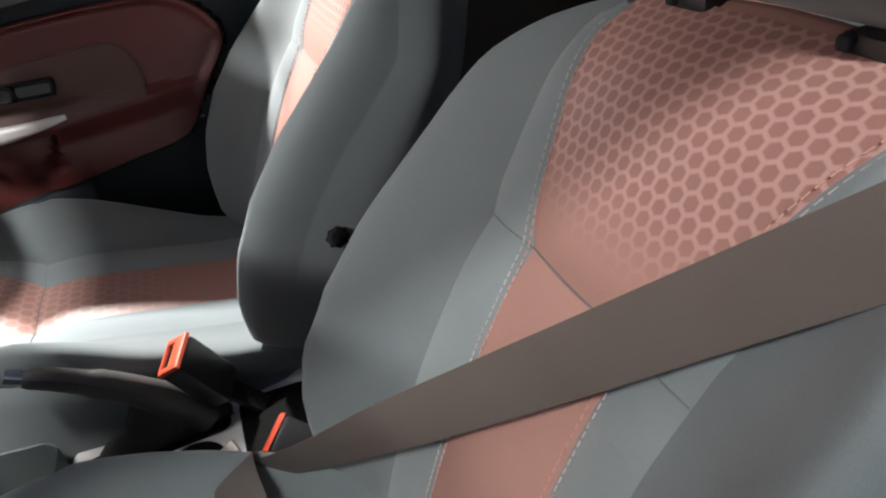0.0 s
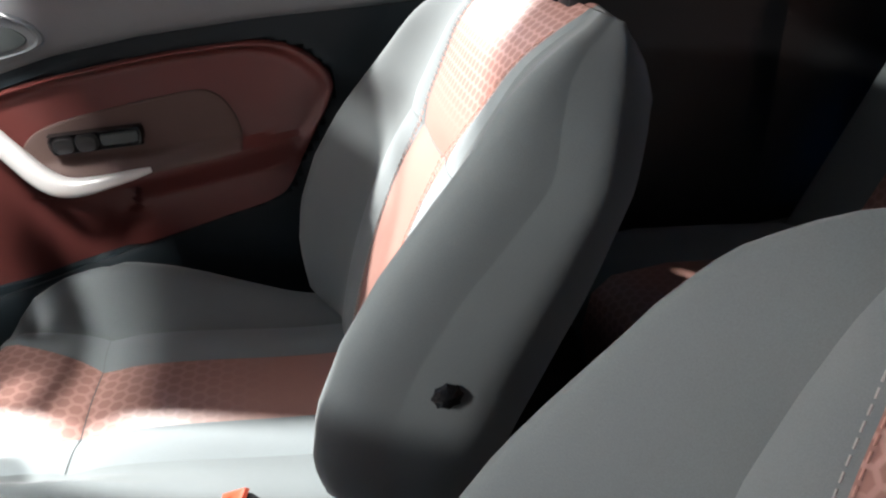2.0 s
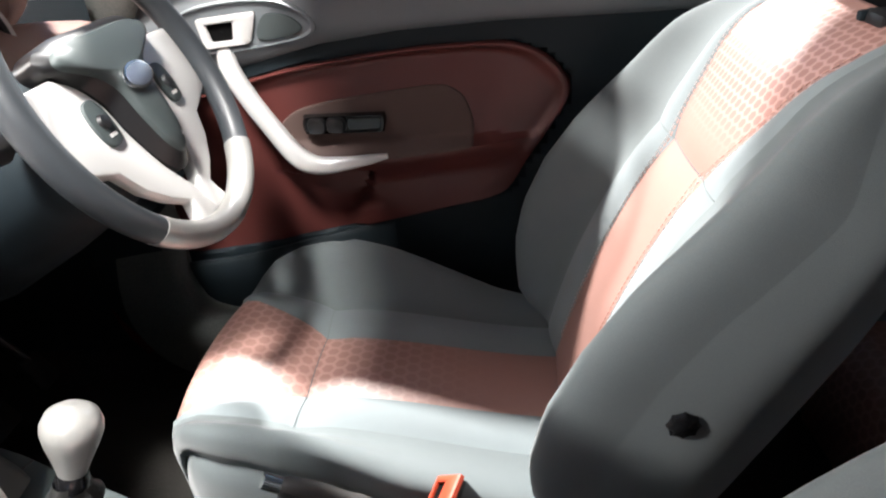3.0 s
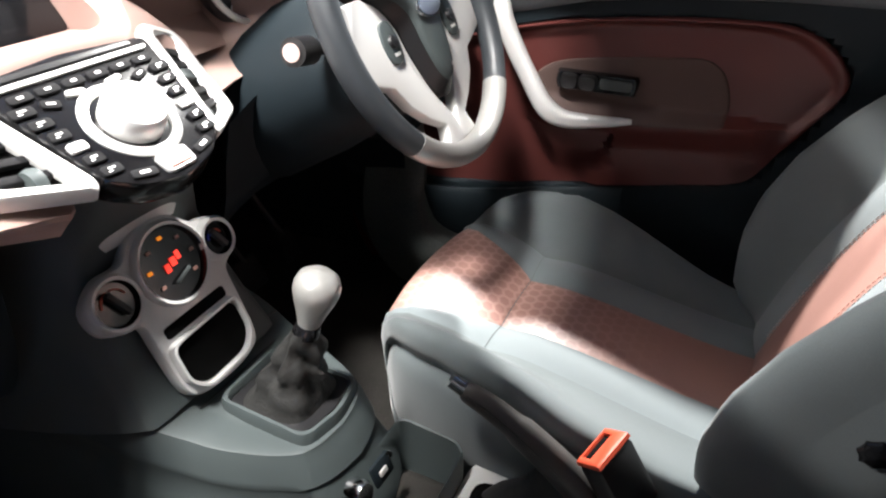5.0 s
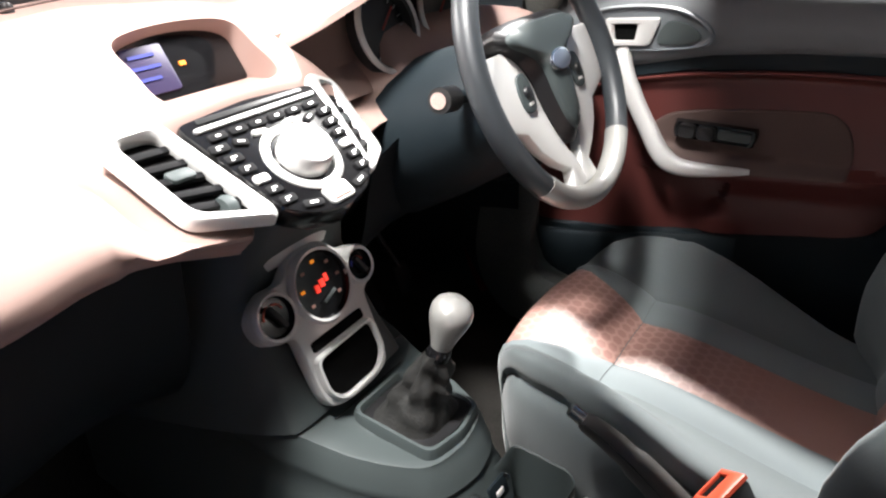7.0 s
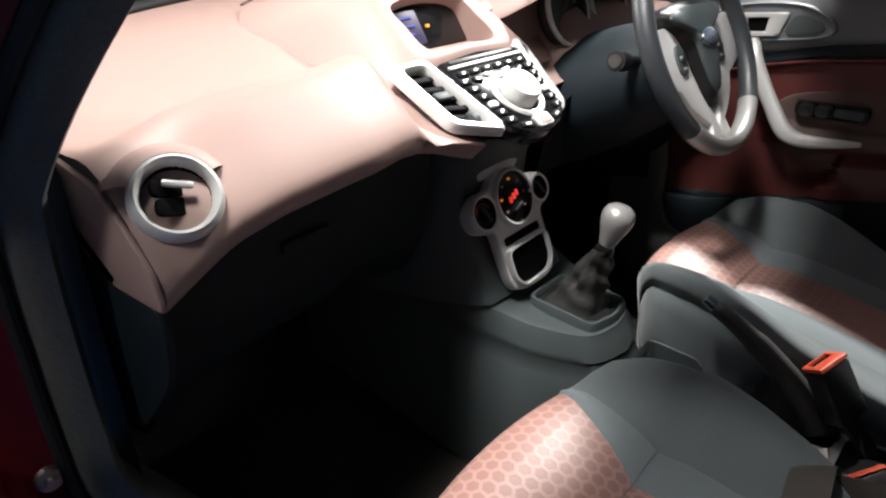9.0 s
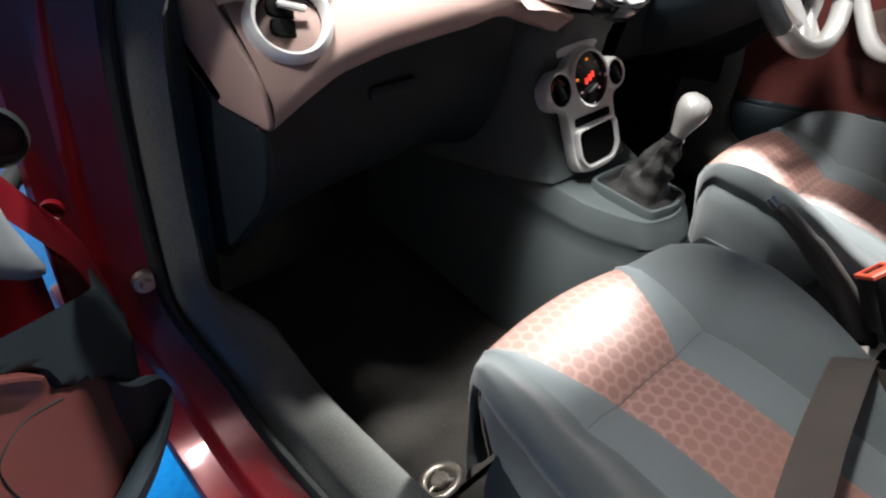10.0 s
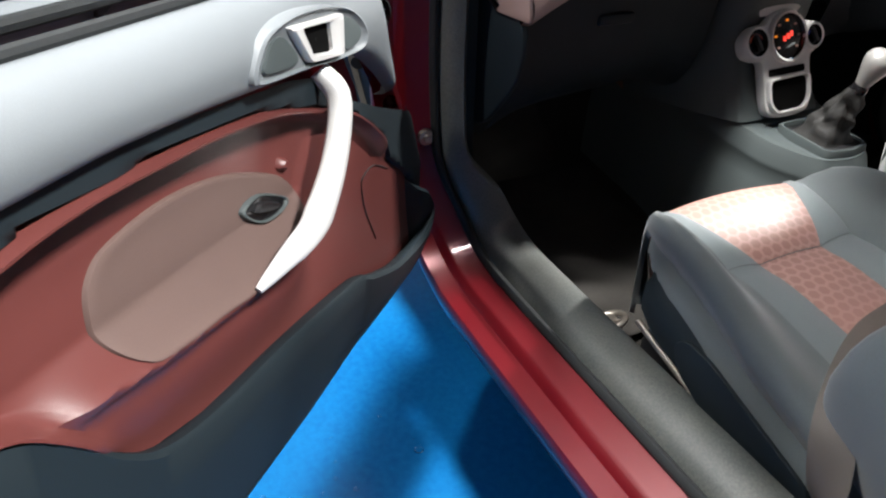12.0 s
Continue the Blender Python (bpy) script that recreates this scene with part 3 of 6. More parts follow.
APERTURE = smooth_line([(1.75, 0.452), (1.2, 0.452), (0.6, 0.452), (0.34, 0.453), (0.22, 0.459), (0.145, 0.49), (0.108, 0.56), (0.088, 0.66), (0.076, 0.80), (0.086, 0.95), (0.135, 1.06), (0.28, 1.20), (0.47, 1.33), (0.75, 1.39), (1.3, 1.385), (1.75, 1.36)], 80)


def aperture(name, section, mat, side, label=""):
    """Carries a section of (out of the car, into the doorway) round the doorway's edge."""
    rows = []
    pts = [np.array(p) for p in APERTURE]
    for i, p in enumerate(pts):
        a, b = pts[max(0, i - 1)], pts[min(len(pts) - 1, i + 1)]
        t = (b - a) / np.linalg.norm(b - a)
        inward = np.array((-t[1], t[0])) * -1.0
        lean = 0.10 * max(0, p[1] - 1.0) / 0.4 - 0.035 - 0.048 * ease((p[1] - 0.46) / 0.2)
        slim = 1 - 0.5 * ease((p[1] - 0.54) / 0.12)
        rows.append([(p[0] + inward[0] * k, side * ((o if o > 0.638 else 0.638 + (o - 0.638) * slim) - lean), p[1] + inward[1] * k) for o, k in section])
    return part(name, sheet(rows), mat, car, label)


for side in (-1, 1):
    sec = [(0.60, -0.16), (0.690, -0.110), (0.715, -0.092), (0.728, -0.070), (0.738, -0.045), (0.740, -0.030), (0.736, -0.021), (0.704, -0.016), (0.696, -0.004), (0.688, 0.0), (0.640, 0.004), (0.626, 0.012), (0.618, 0.006), (0.612, -0.02)]
    aperture("door_frame", sec, M_PAINT, side, "glossy red painted door frame and sill")
    aperture("door_seal", [(0.643 + 0.008 * math.cos(a), 0.008 + 0.010 * math.sin(a)) for a in np.linspace(0, 2 * math.pi, 11)], M_SEAL, side, "black rubber door seal")
    aperture("sill_trim", [(0.638, -0.002), (0.634, 0.010), (0.627, 0.024), (0.614, 0.034), (0.594, 0.040), (0.572, 0.044), (0.558, 0.038), (0.548, 0.015), (0.545, -0.04), (0.545, -0.09)], M_SILL, side, "scuffed grey plastic sill trim")
    for z in (0.62, 0.98):
        part("hinge", block((0.07, 0.05, 0.06), (0.03, side * 0.80, z), 0.008), M_PAINT, car, "red painted door hinge")

# striker-like check-arm bracket and bolts on the hinge pillar
chk = thing("door_check", pose(0.055, -0.775, 0.645), "small black and steel door check bracket on the red pillar", "bracket")
part("bracket", block((0.05, 0.018, 0.045), (0, 0, 0), 0.006), M_BLACK, chk)
for dx, dz in ((-0.012, 0.010), (0.012, -0.008)):
    part("bolt", moved(lathe([(0, 0), (0.009, 0), (0.009, 0.006), (0.006, 0.010), (0, 0.010)], 6), pose(dx, -0.009, dz, 90, 0, 0)), M_STEEL, chk, "steel bolt head")

# floor, firewall, tunnel
rows = []
for x in np.linspace(-0.75, 2.1, 40):
    row = []
    for y in np.linspace(-0.67, 0.67, 45):
        up = 0.30 * ease((-0.30 - x) / 0.40)
        tun = 0.15 * (1 - ease((abs(y) - 0.07) / 0.08)) if x < 1.2 else 0
        lip = 0.06 * ease((abs(y) - 0.50) / 0.06)
        row.append((x, y, 0.335 + up + tun + lip + 0.003 * math.sin(31 * x + 17 * y) * math.sin(23 * y)))
    rows.append(row)
part("floor_carpet", sheet(rows), M_CARPET, car, "dusty black floor carpet")
part("firewall", block((0.04, 1.3, 0.75), (-0.72, 0, 0.72), 0.01), M_BLACK, car)
# roof and rear
rows = []
for x in np.linspace(0.36, 2.3, 24):
    rows.append([(x, y, 1.47 - 0.03 * (y / 0.6) ** 2 - 0.06 * ease((0.55 - x) / 0.2) - 0.10 * ease((x - 1.5) / 0.8)) for y in np.linspace(-0.62, 0.62, 15)])
part("headlining", sheet(rows), M_ROOFLINER, car, "pale grey headlining")
rows = [[(x, y, z + 0.05) for x, y, z in r] for r in rows]
part("roof", sheet(rows), M_PAINT, car, "red painted roof")
for side in (-1, 1):
    rows = [[(x, side * (0.66 - 0.08 * max(0, z - 0.9)), z) for z in np.linspace(0.32, 1.40, 14)] for x in np.linspace(1.62, 2.35, 8)]
    part("rear_side_panel", sheet(rows), M_BLACK, car, "black rear side trim")
part("tail_panel", block((0.05, 1.3, 0.75), (2.35, 0, 0.70), 0.02), M_BLACK, car)
part("rear_blind", block((0.04, 1.25, 0.42), (2.34, 0, 1.22), 0.02), M_BLACK, car, "dark rear window")
for side in (-1, 1):
    rows = [[(x, side * 0.655, z) for z in np.linspace(0.33, 1.06, 10)] for x in np.linspace(-0.75, 0.10, 8)]
    part("kick_panel", sheet(rows), M_DARK, car, "blue-black kick panel")
    x_b = 1.22 if side > 0 else 1.45
    rows = [[(x, side * (0.70 - 0.10 * max(0, z - 0.9) / 0.4), z) for z in np.linspace(0.33, 1.42, 14)] for x in np.linspace(x_b, 1.7, 8)]
    part("pillar_trim", sheet(rows), M_BLACK, car, "black pillar and quarter trim")
cowl = smooth_line([(-0.42, -0.64, 1.058), (-0.52, -0.36, 1.066), (-0.62, -0.16, 1.073), (-0.74, 0.10, 1.078), (-0.79, 0.35, 1.092), (-0.77, 0.64, 1.088)], 30)
part("windscreen_cowl", sweep([(x - 0.02, y, z - 0.016) for x, y, z in cowl], ring_section(0.015, 0.012, 12)), M_SEAL, car, "black cowl below the windscreen")
rows = []
for t in np.linspace(0, 1, 10):
    rows.append([(lerp(x - 0.03, 0.40, t), lerp(y, y * 0.93, t), lerp(z - 0.005, 1.43 - 0.03 * (y / 0.6) ** 2, t) + 0.02 * math.sin(math.pi * t)) for x, y, z in cowl[::3]])
ws = sheet(rows)
w = part("windscreen", ws, M_GLASS, car, "clear windscreen")
w.visible_shadow = False

# ---------------------------------------------------------------- rear bench
bench = thing("rear_bench", pose(1.19, 0, 0.33), "grey rear bench with rose honeycomb panels behind the front seats", "car seat")
for y, w, mat in ((-0.55, 0.12, M_GREY), (-0.36, 0.24, M_HEXC), (0.0, 0.44, M_GREY), (0.36, 0.24, M_HEXC), (0.55, 0.12, M_GREY)):
    rows = []
    for x, z in [(0.02, 0.02), (0.0, 0.12), (0.015, 0.19), (0.05, 0.22), (0.15, 0.225), (0.30, 0.205), (0.46, 0.18)]:
        rows.append([(x, y + w / 2 * u * 1.12, z - 0.012 * abs(u) ** 3) for u in np.linspace(-1, 1, 9)])
    cloth(part("bench_cushion", sheet(rows), mat, bench), rows)
    rows = []
    for h in np.linspace(0, 0.58, 12):
        rows.append([(0.46 + h * 0.42 + 0.012 * abs(u) ** 3 + 0.06 * max(0, (h - 0.5) / 0.08) ** 2, y + w / 2 * u * 1.12, 0.16 + h * 0.9) for u in np.linspace(-1, 1, 9)])
    cloth(part("bench_backrest", sheet(rows), mat, bench), rows)

# ---------------------------------------------------------------- doors
def driver_door_trim(name, m, label):
    """The closed front door on the driver's side. Its trim is laid out in (x, z) on the door's plane; inward: towards the cabin."""
    top = thing(name, m, label, "car door", "front doors")
    x0, x1 = -0.03, 1.20
    low_z = lambda x: table(x, [-0.05, 0.12, 0.312, 0.439, 0.567, 0.742, 0.912, 1.2], [0.86, 0.890, 0.926, 0.955, 0.969, 0.975, 0.973, 0.975])  # noqa: E731
    belt = lambda x: 1.068 + 0.008 * (x - 0.3)  # noqa: E731

    def at(x, z, inward):
        return (x, 0.70 - inward, z)

    def relief(outline, profile, mat, nm, label="", n=56, parent=None, depth=None):
        """Rings of an outline, shrinking to its middle: rows of (scale, inward)."""
        c = np.mean(outline, axis=0)
        pts = smooth_line(outline, n, True)
        rows = []
        for k, d in profile:
            ring = [(c[0] + (p[0] - c[0]) * k, c[1] + (p[1] - c[1]) * k) for p in pts]
            rows.append([at(x, z, d + (depth(x, z) if depth else 0.0)) for x, z in ring])
        rows.append([at(c[0], c[1], profile[-1][1] + (depth(c[0], c[1]) if depth else 0.0))] * n)
        return part(nm, sheet(rows, close_v=True), mat, parent or top, label)

    # painted steel shell
    rows = [[at(x, lerp(0.396, 1.0, t), -0.105 - 0.03 * math.sin(math.pi * t)) for x in np.linspace(x0 - 0.03, x1, 40)] for t in np.linspace(0, 1, 16)]
    part("outer_skin", sheet(rows), M_PAINT, top, "red painted door skin")
    rows = [[at(x0 - 0.03 + k * 0.028, lerp(0.40, 1.0, t), d) for d, k in ((-0.105, 0), (-0.08, 0.0), (-0.045, 0.35), (-0.02, 1.0))] for t in np.linspace(0, 1, 12)]
    part("door_edge", sheet(rows), M_PAINT, top, "red painted leading edge of the door")
    rows = [[at(x, 0.40 + k, d) for d, k in ((-0.105, -0.004), (-0.07, -0.004), (-0.03, 0.0), (-0.012, 0.012))] for x in np.linspace(x0 - 0.03, x1, 40)]
    part("door_bottom", sheet(rows), M_DARK, top)
    rows = [[at(x1, lerp(0.40, 1.0, t), d) for d in (-0.105, -0.06, -0.01)] for t in np.linspace(0, 1, 12)]
    part("trailing_edge", sheet(rows), M_PAINT, top)
    # dark trim: behind the insert, then proud of it above, below and at the rear
    INSERT = [(-0.07, 0.66), (-0.03, 0.61), (0.06, 0.594), (0.143, 0.590), (0.22, 0.598), (0.305, 0.608), (0.382, 0.624), (0.531, 0.650), (0.640, 0.672), (0.705, 0.684), (0.738, 0.700), (0.768, 0.746), (0.797, 0.790), (0.830, 0.838), (0.840, 0.870), (0.822, 0.903), (0.790, 0.930), (0.752, 0.944), (0.700, 0.949), (0.599, 0.947), (0.508, 0.940), (0.414, 0.929), (0.316, 0.911), (0.17, 0.872), (0.04, 0.82), (-0.04, 0.74)]
    rim_z = lambda x: table(x, [-0.07, 0.04, 0.17, 0.316, 0.414, 0.508, 0.599, 0.70, 0.752, 0.79, 0.822, 0.84], [0.68, 0.82, 0.872, 0.911, 0.929, 0.940, 0.947, 0.949, 0.944, 0.930, 0.903, 0.87])  # noqa: E731
    foot_z = lambda x: table(x, [-0.05, 0.06, 0.143, 0.305, 0.382, 0.531, 0.705, 0.738, 0.797, 0.84], [0.62, 0.594, 0.590, 0.608, 0.624, 0.650, 0.684, 0.700, 0.790, 0.87])  # noqa: E731
    rows = []
    for t in np.linspace(0, 1, 70):
        row = []
        for x in np.linspace(x0, x1, 100):
            z = lerp(0.405, low_z(x) + 0.010, t)
            out = max(ease((z - rim_z(x) + 0.008) / 0.010), ease((foot_z(x) + 0.008 - z) / 0.010), ease((x - 0.838) / 0.012))
            row.append(at(x, z, lerp(-0.030, 0.010, out) - 0.02 * ease((0.60 - z) / 0.15)))
        rows.append(row)
    part("lower_trim", sheet(rows), M_DARK, top, "blue-black plastic door trim")
    lip = smooth_line([(-0.03, 0.66), (-0.035, 0.60), (0.05, 0.582), (0.10, 0.580), (0.246, 0.590), (0.40, 0.618), (0.53, 0.640)], 50)
    rows = []
    for k, (x, z) in enumerate(lip):
        q = table(k / 49, [0, 0.15, 0.5, 0.75, 1.0], [0.02, 0.045, 0.046, 0.03, 0.008])
        rows.append([at(x, z - 0.004, q - 0.020), at(x, z + 0.003, q - 0.010), at(x, z + 0.004, q), at(x, z - 0.004, q + 0.006), at(x, lerp(0.41, z, 0.75), q + 0.003), at(x, lerp(0.41, z, 0.4), q * 0.75), at(x, lerp(0.41, z, 0.12), q * 0.4 - 0.004), at(x, 0.41, -0.015)])
    part("pocket_band", sheet(rows), M_DARK, top, "blue-black lower band with the rounded pocket lip")
    # grey shoulder
    rows = []
    for t, d in ((0.0, -0.004), (0.05, 0.012), (0.15, 0.021), (0.38, 0.024), (0.65, 0.016), (0.85, 0.004), (0.96, -0.014), (1.0, -0.035)):
        rows.append([at(x, lerp(low_z(x), belt(x), t), d) for x in np.linspace(x0, x1, 40)])
    part("upper_trim", sheet(rows), M_DOORTOP, top, "grey grained plastic shoulder of the door")
    part("window_seal", tube([at(x, belt(x) + 0.004, -0.036) for x in np.linspace(x0 + 0.03, x1, 12)], 0.007, 8), M_SEAL, top, "black rubber glass seal")
    zt = 1.068
    rows = [[at(lerp(lerp(0.02, 0.42, t), lerp(1.1, 1.05, t), u), zt + 0.34 * t + 0.008 * (u - 0.3), -0.05 + 0.10 * t) for u in np.linspace(0, 1, 8)] for t in np.linspace(0, 1, 6)]
    g = part("window_pane", sheet(rows), M_GLASS, top, "clear side window")
    g.visible_shadow = False
    fr = [(0.0, zt), (0.14, zt + 0.12), (0.42, zt + 0.345), (0.75, zt + 0.37), (1.08, zt + 0.35), (1.10, zt)]
    part("window_frame", sweep([at(x, z, -0.05 + 0.28 * (z - zt)) for x, z in smooth_line(fr, 40)], ring_section(0.022, 0.014, 10), up=(0, 1, 0)), M_SEAL, top, "black window frame")

    # maroon insert: a bead round a hollow; the armrest's ledge runs through it, with a cup below the handle
    crease = lambda x: table(x, [0.3, 0.40, 0.55, 0.677, 0.737, 0.80], [0.80, 0.803, 0.802, 0.800, 0.796, 0.800])  # noqa: E731
    ridge = lambda x: table(x, [0.3, 0.44, 0.548, 0.672, 0.737, 0.80], [0.762, 0.764, 0.771, 0.784, 0.788, 0.793])  # noqa: E731

    def depth(x, z):
        c, r = crease(x), ridge(x)
        if z > c:
            ledge = 0.002
        elif z > r:
            ledge = 0.002 + 0.034 * ease((c - z) / (c - r))
        else:
            ledge = 0.036 - 0.016 * ease((r - z) / 0.05)
        edge = lerp(0.496, 0.472, (0.726 - z) / 0.07)
        cup = ease((x - edge + 0.004) / 0.010) if z < 0.748 else 1.0
        cup = max(cup, ease((z - 0.742) / 0.010))
        near = ease((x - 0.33) / 0.05) * (1 - 0.75 * ease((x - 0.66) / 0.12)) * cup
        return lerp(0.004, ledge, near)

    c = np.mean(INSERT, axis=0)
    pts = smooth_line(INSERT, 132, True)
    rows = []
    for k in (1.0, 0.994, 0.985, 0.972, 0.955, 0.935, 0.91, 0.885, *np.linspace(0.86, 0.02, 44)):
        bead = table(k, [0.90, 0.935, 0.960, 0.978, 0.992, 1.0], [0.0, 0.25, 0.75, 1.0, 0.85, 0.35])
        ring = []
        for p in pts:
            x, z = c[0] + (p[0] - c[0]) * k, c[1] + (p[1] - c[1]) * k
            over = ease((p[1] - 0.74) / 0.06)
            ring.append(at(x, z, lerp(depth(x, z), 0.018, bead * over) - (0.008 if k > 0.999 else 0.0)))
        rows.append(ring)
    part("door_insert", sheet(rows, close_v=True), M_DOORRED, top, "maroon moulded plastic door insert")
    PAD = [(0.352, 0.818), (0.362, 0.838), (0.395, 0.856), (0.460, 0.868), (0.545, 0.877), (0.625, 0.883), (0.655, 0.872), (0.670, 0.852), (0.679, 0.822), (0.679, 0.794), (0.668, 0.783), (0.600, 0.776), (0.52, 0.770), (0.40, 0.768), (0.36, 0.785)]
    relief(PAD, [(1.012, -0.010), (1.004, 0.000), (0.99, 0.0035), (0.96, 0.0045), *((k, 0.0045) for k in np.linspace(0.92, 0.04, 24))], M_ARM, "armrest", "brown cloth armrest pad", 96, depth=depth)
    # window switches, standing on the pad in a tilted panel
    SW = rounded([(0.396, 0.846), (0.395, 0.816), (0.533, 0.814), (0.537, 0.844)], 0.012, 4)
    sw = relief(SW, [(1.0, 0.0), (1.0, 0.020), (0.96, 0.024), (0.90, 0.024), (0.86, 0.019), (0.4, 0.019)], M_GLOSS, "switch_panel", "gloss black window switch panel", n=40)
    for cx, hw in ((0.420, 0.013), (0.452, 0.013)):
        relief([(cx - hw, 0.819), (cx + hw, 0.819), (cx + hw, 0.840), (cx - hw, 0.841)], [(1.0, 0.018), (1.0, 0.027), (0.85, 0.031), (0.4, 0.028)], M_BLACK, "switch_key", "", 20, sw)
    relief(rounded([(0.472, 0.838), (0.472, 0.821), (0.526, 0.821), (0.527, 0.837)], 0.006, 3), [(1.0, 0.019), (1.0, 0.0225), (0.9, 0.0235), (0.4, 0.0235)], M_CONSOLE, "mirror_switch", "", 28, sw)
    # silver pull handle
    h = smooth_line([(0.290, 0.958, 0.016), (0.302, 0.932, 0.040), (0.328, 0.886, 0.052), (0.358, 0.838, 0.057), (0.388, 0.793, 0.059), (0.420, 0.774, 0.058), (0.470, 0.774, 0.055), (0.537, 0.780, 0.046)], 36)
    sc = [float(np.interp(k / 35, [0, 0.1, 0.4, 0.62, 0.8, 0.95, 1], [0.85, 1.0, 1.0, 1.1, 0.85, 0.5, 0.28])) for k in range(36)]
    part("pull_handle", sweep([at(*p) for p in h], [(0.0150 * math.copysign(abs(math.cos(a)) ** 0.7, math.cos(a)), 0.0150 * math.copysign(abs(math.sin(a)) ** 0.7, math.sin(a))) for a in np.linspace(0, 2 * math.pi, 18, endpoint=False)], up=(0, 1, 0.001), scale=sc), M_SILVER, top, "satin silver pull handle")
    # door release
    OVAL = [(0.212, 0.985), (0.222, 1.010), (0.250, 1.027), (0.320, 1.036), (0.385, 1.032), (0.429, 1.012), (0.444, 0.990), (0.425, 0.974), (0.360, 0.964), (0.290, 0.958), (0.235, 0.961)]
    ov = relief(OVAL, [(1.03, 0.016), (1.0, 0.029), (0.96, 0.030), (0.93, 0.026), (0.90, 0.0245), (0.4, 0.0245)], M_DOORTOP, "release_surround", "grey oval surround of the door release", n=56)
    lever = rounded([(0.256, 1.012), (0.264, 0.966), (0.338, 0.971), (0.355, 1.019)], 0.007, 5)
    hole = rounded([(0.272, 1.003), (0.277, 0.976), (0.312, 0.978), (0.316, 1.006)], 0.004, 5)
    mixed = lambda k: [(lerp(a[0], b[0], k), lerp(a[1], b[1], k)) for a, b in zip(lever, hole)]  # noqa: E731
    rows = [[at(x, z, d) for x, z in mixed(k)] for k, d in ((0.0, 0.022), (0.0, 0.030), (0.15, 0.033), (0.8, 0.033), (1.0, 0.030), (1.0, 0.020))]
    part("release_lever", sheet(rows, close_v=True), M_SILVER, ov, "satin silver door release lever")
    cc = np.mean(hole, axis=0)
    rows = [[at(cc[0] + (x - cc[0]) * k, cc[1] + (z - cc[1]) * k, 0.0262) for x, z in hole] for k in (1.06, 0.5, 0.02)]
    # flat sheet; the hole's shade is only its near-black colour
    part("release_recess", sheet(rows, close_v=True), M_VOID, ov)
    relief([(0.364, 1.012), (0.350, 0.977), (0.400, 0.978), (0.424, 0.990), (0.402, 1.010)], [(1.0, 0.022), (0.95, 0.028), (0.6, 0.029)], M_CONSOLE, "release_insert", "dark ribbed insert", 24, ov)
    return top


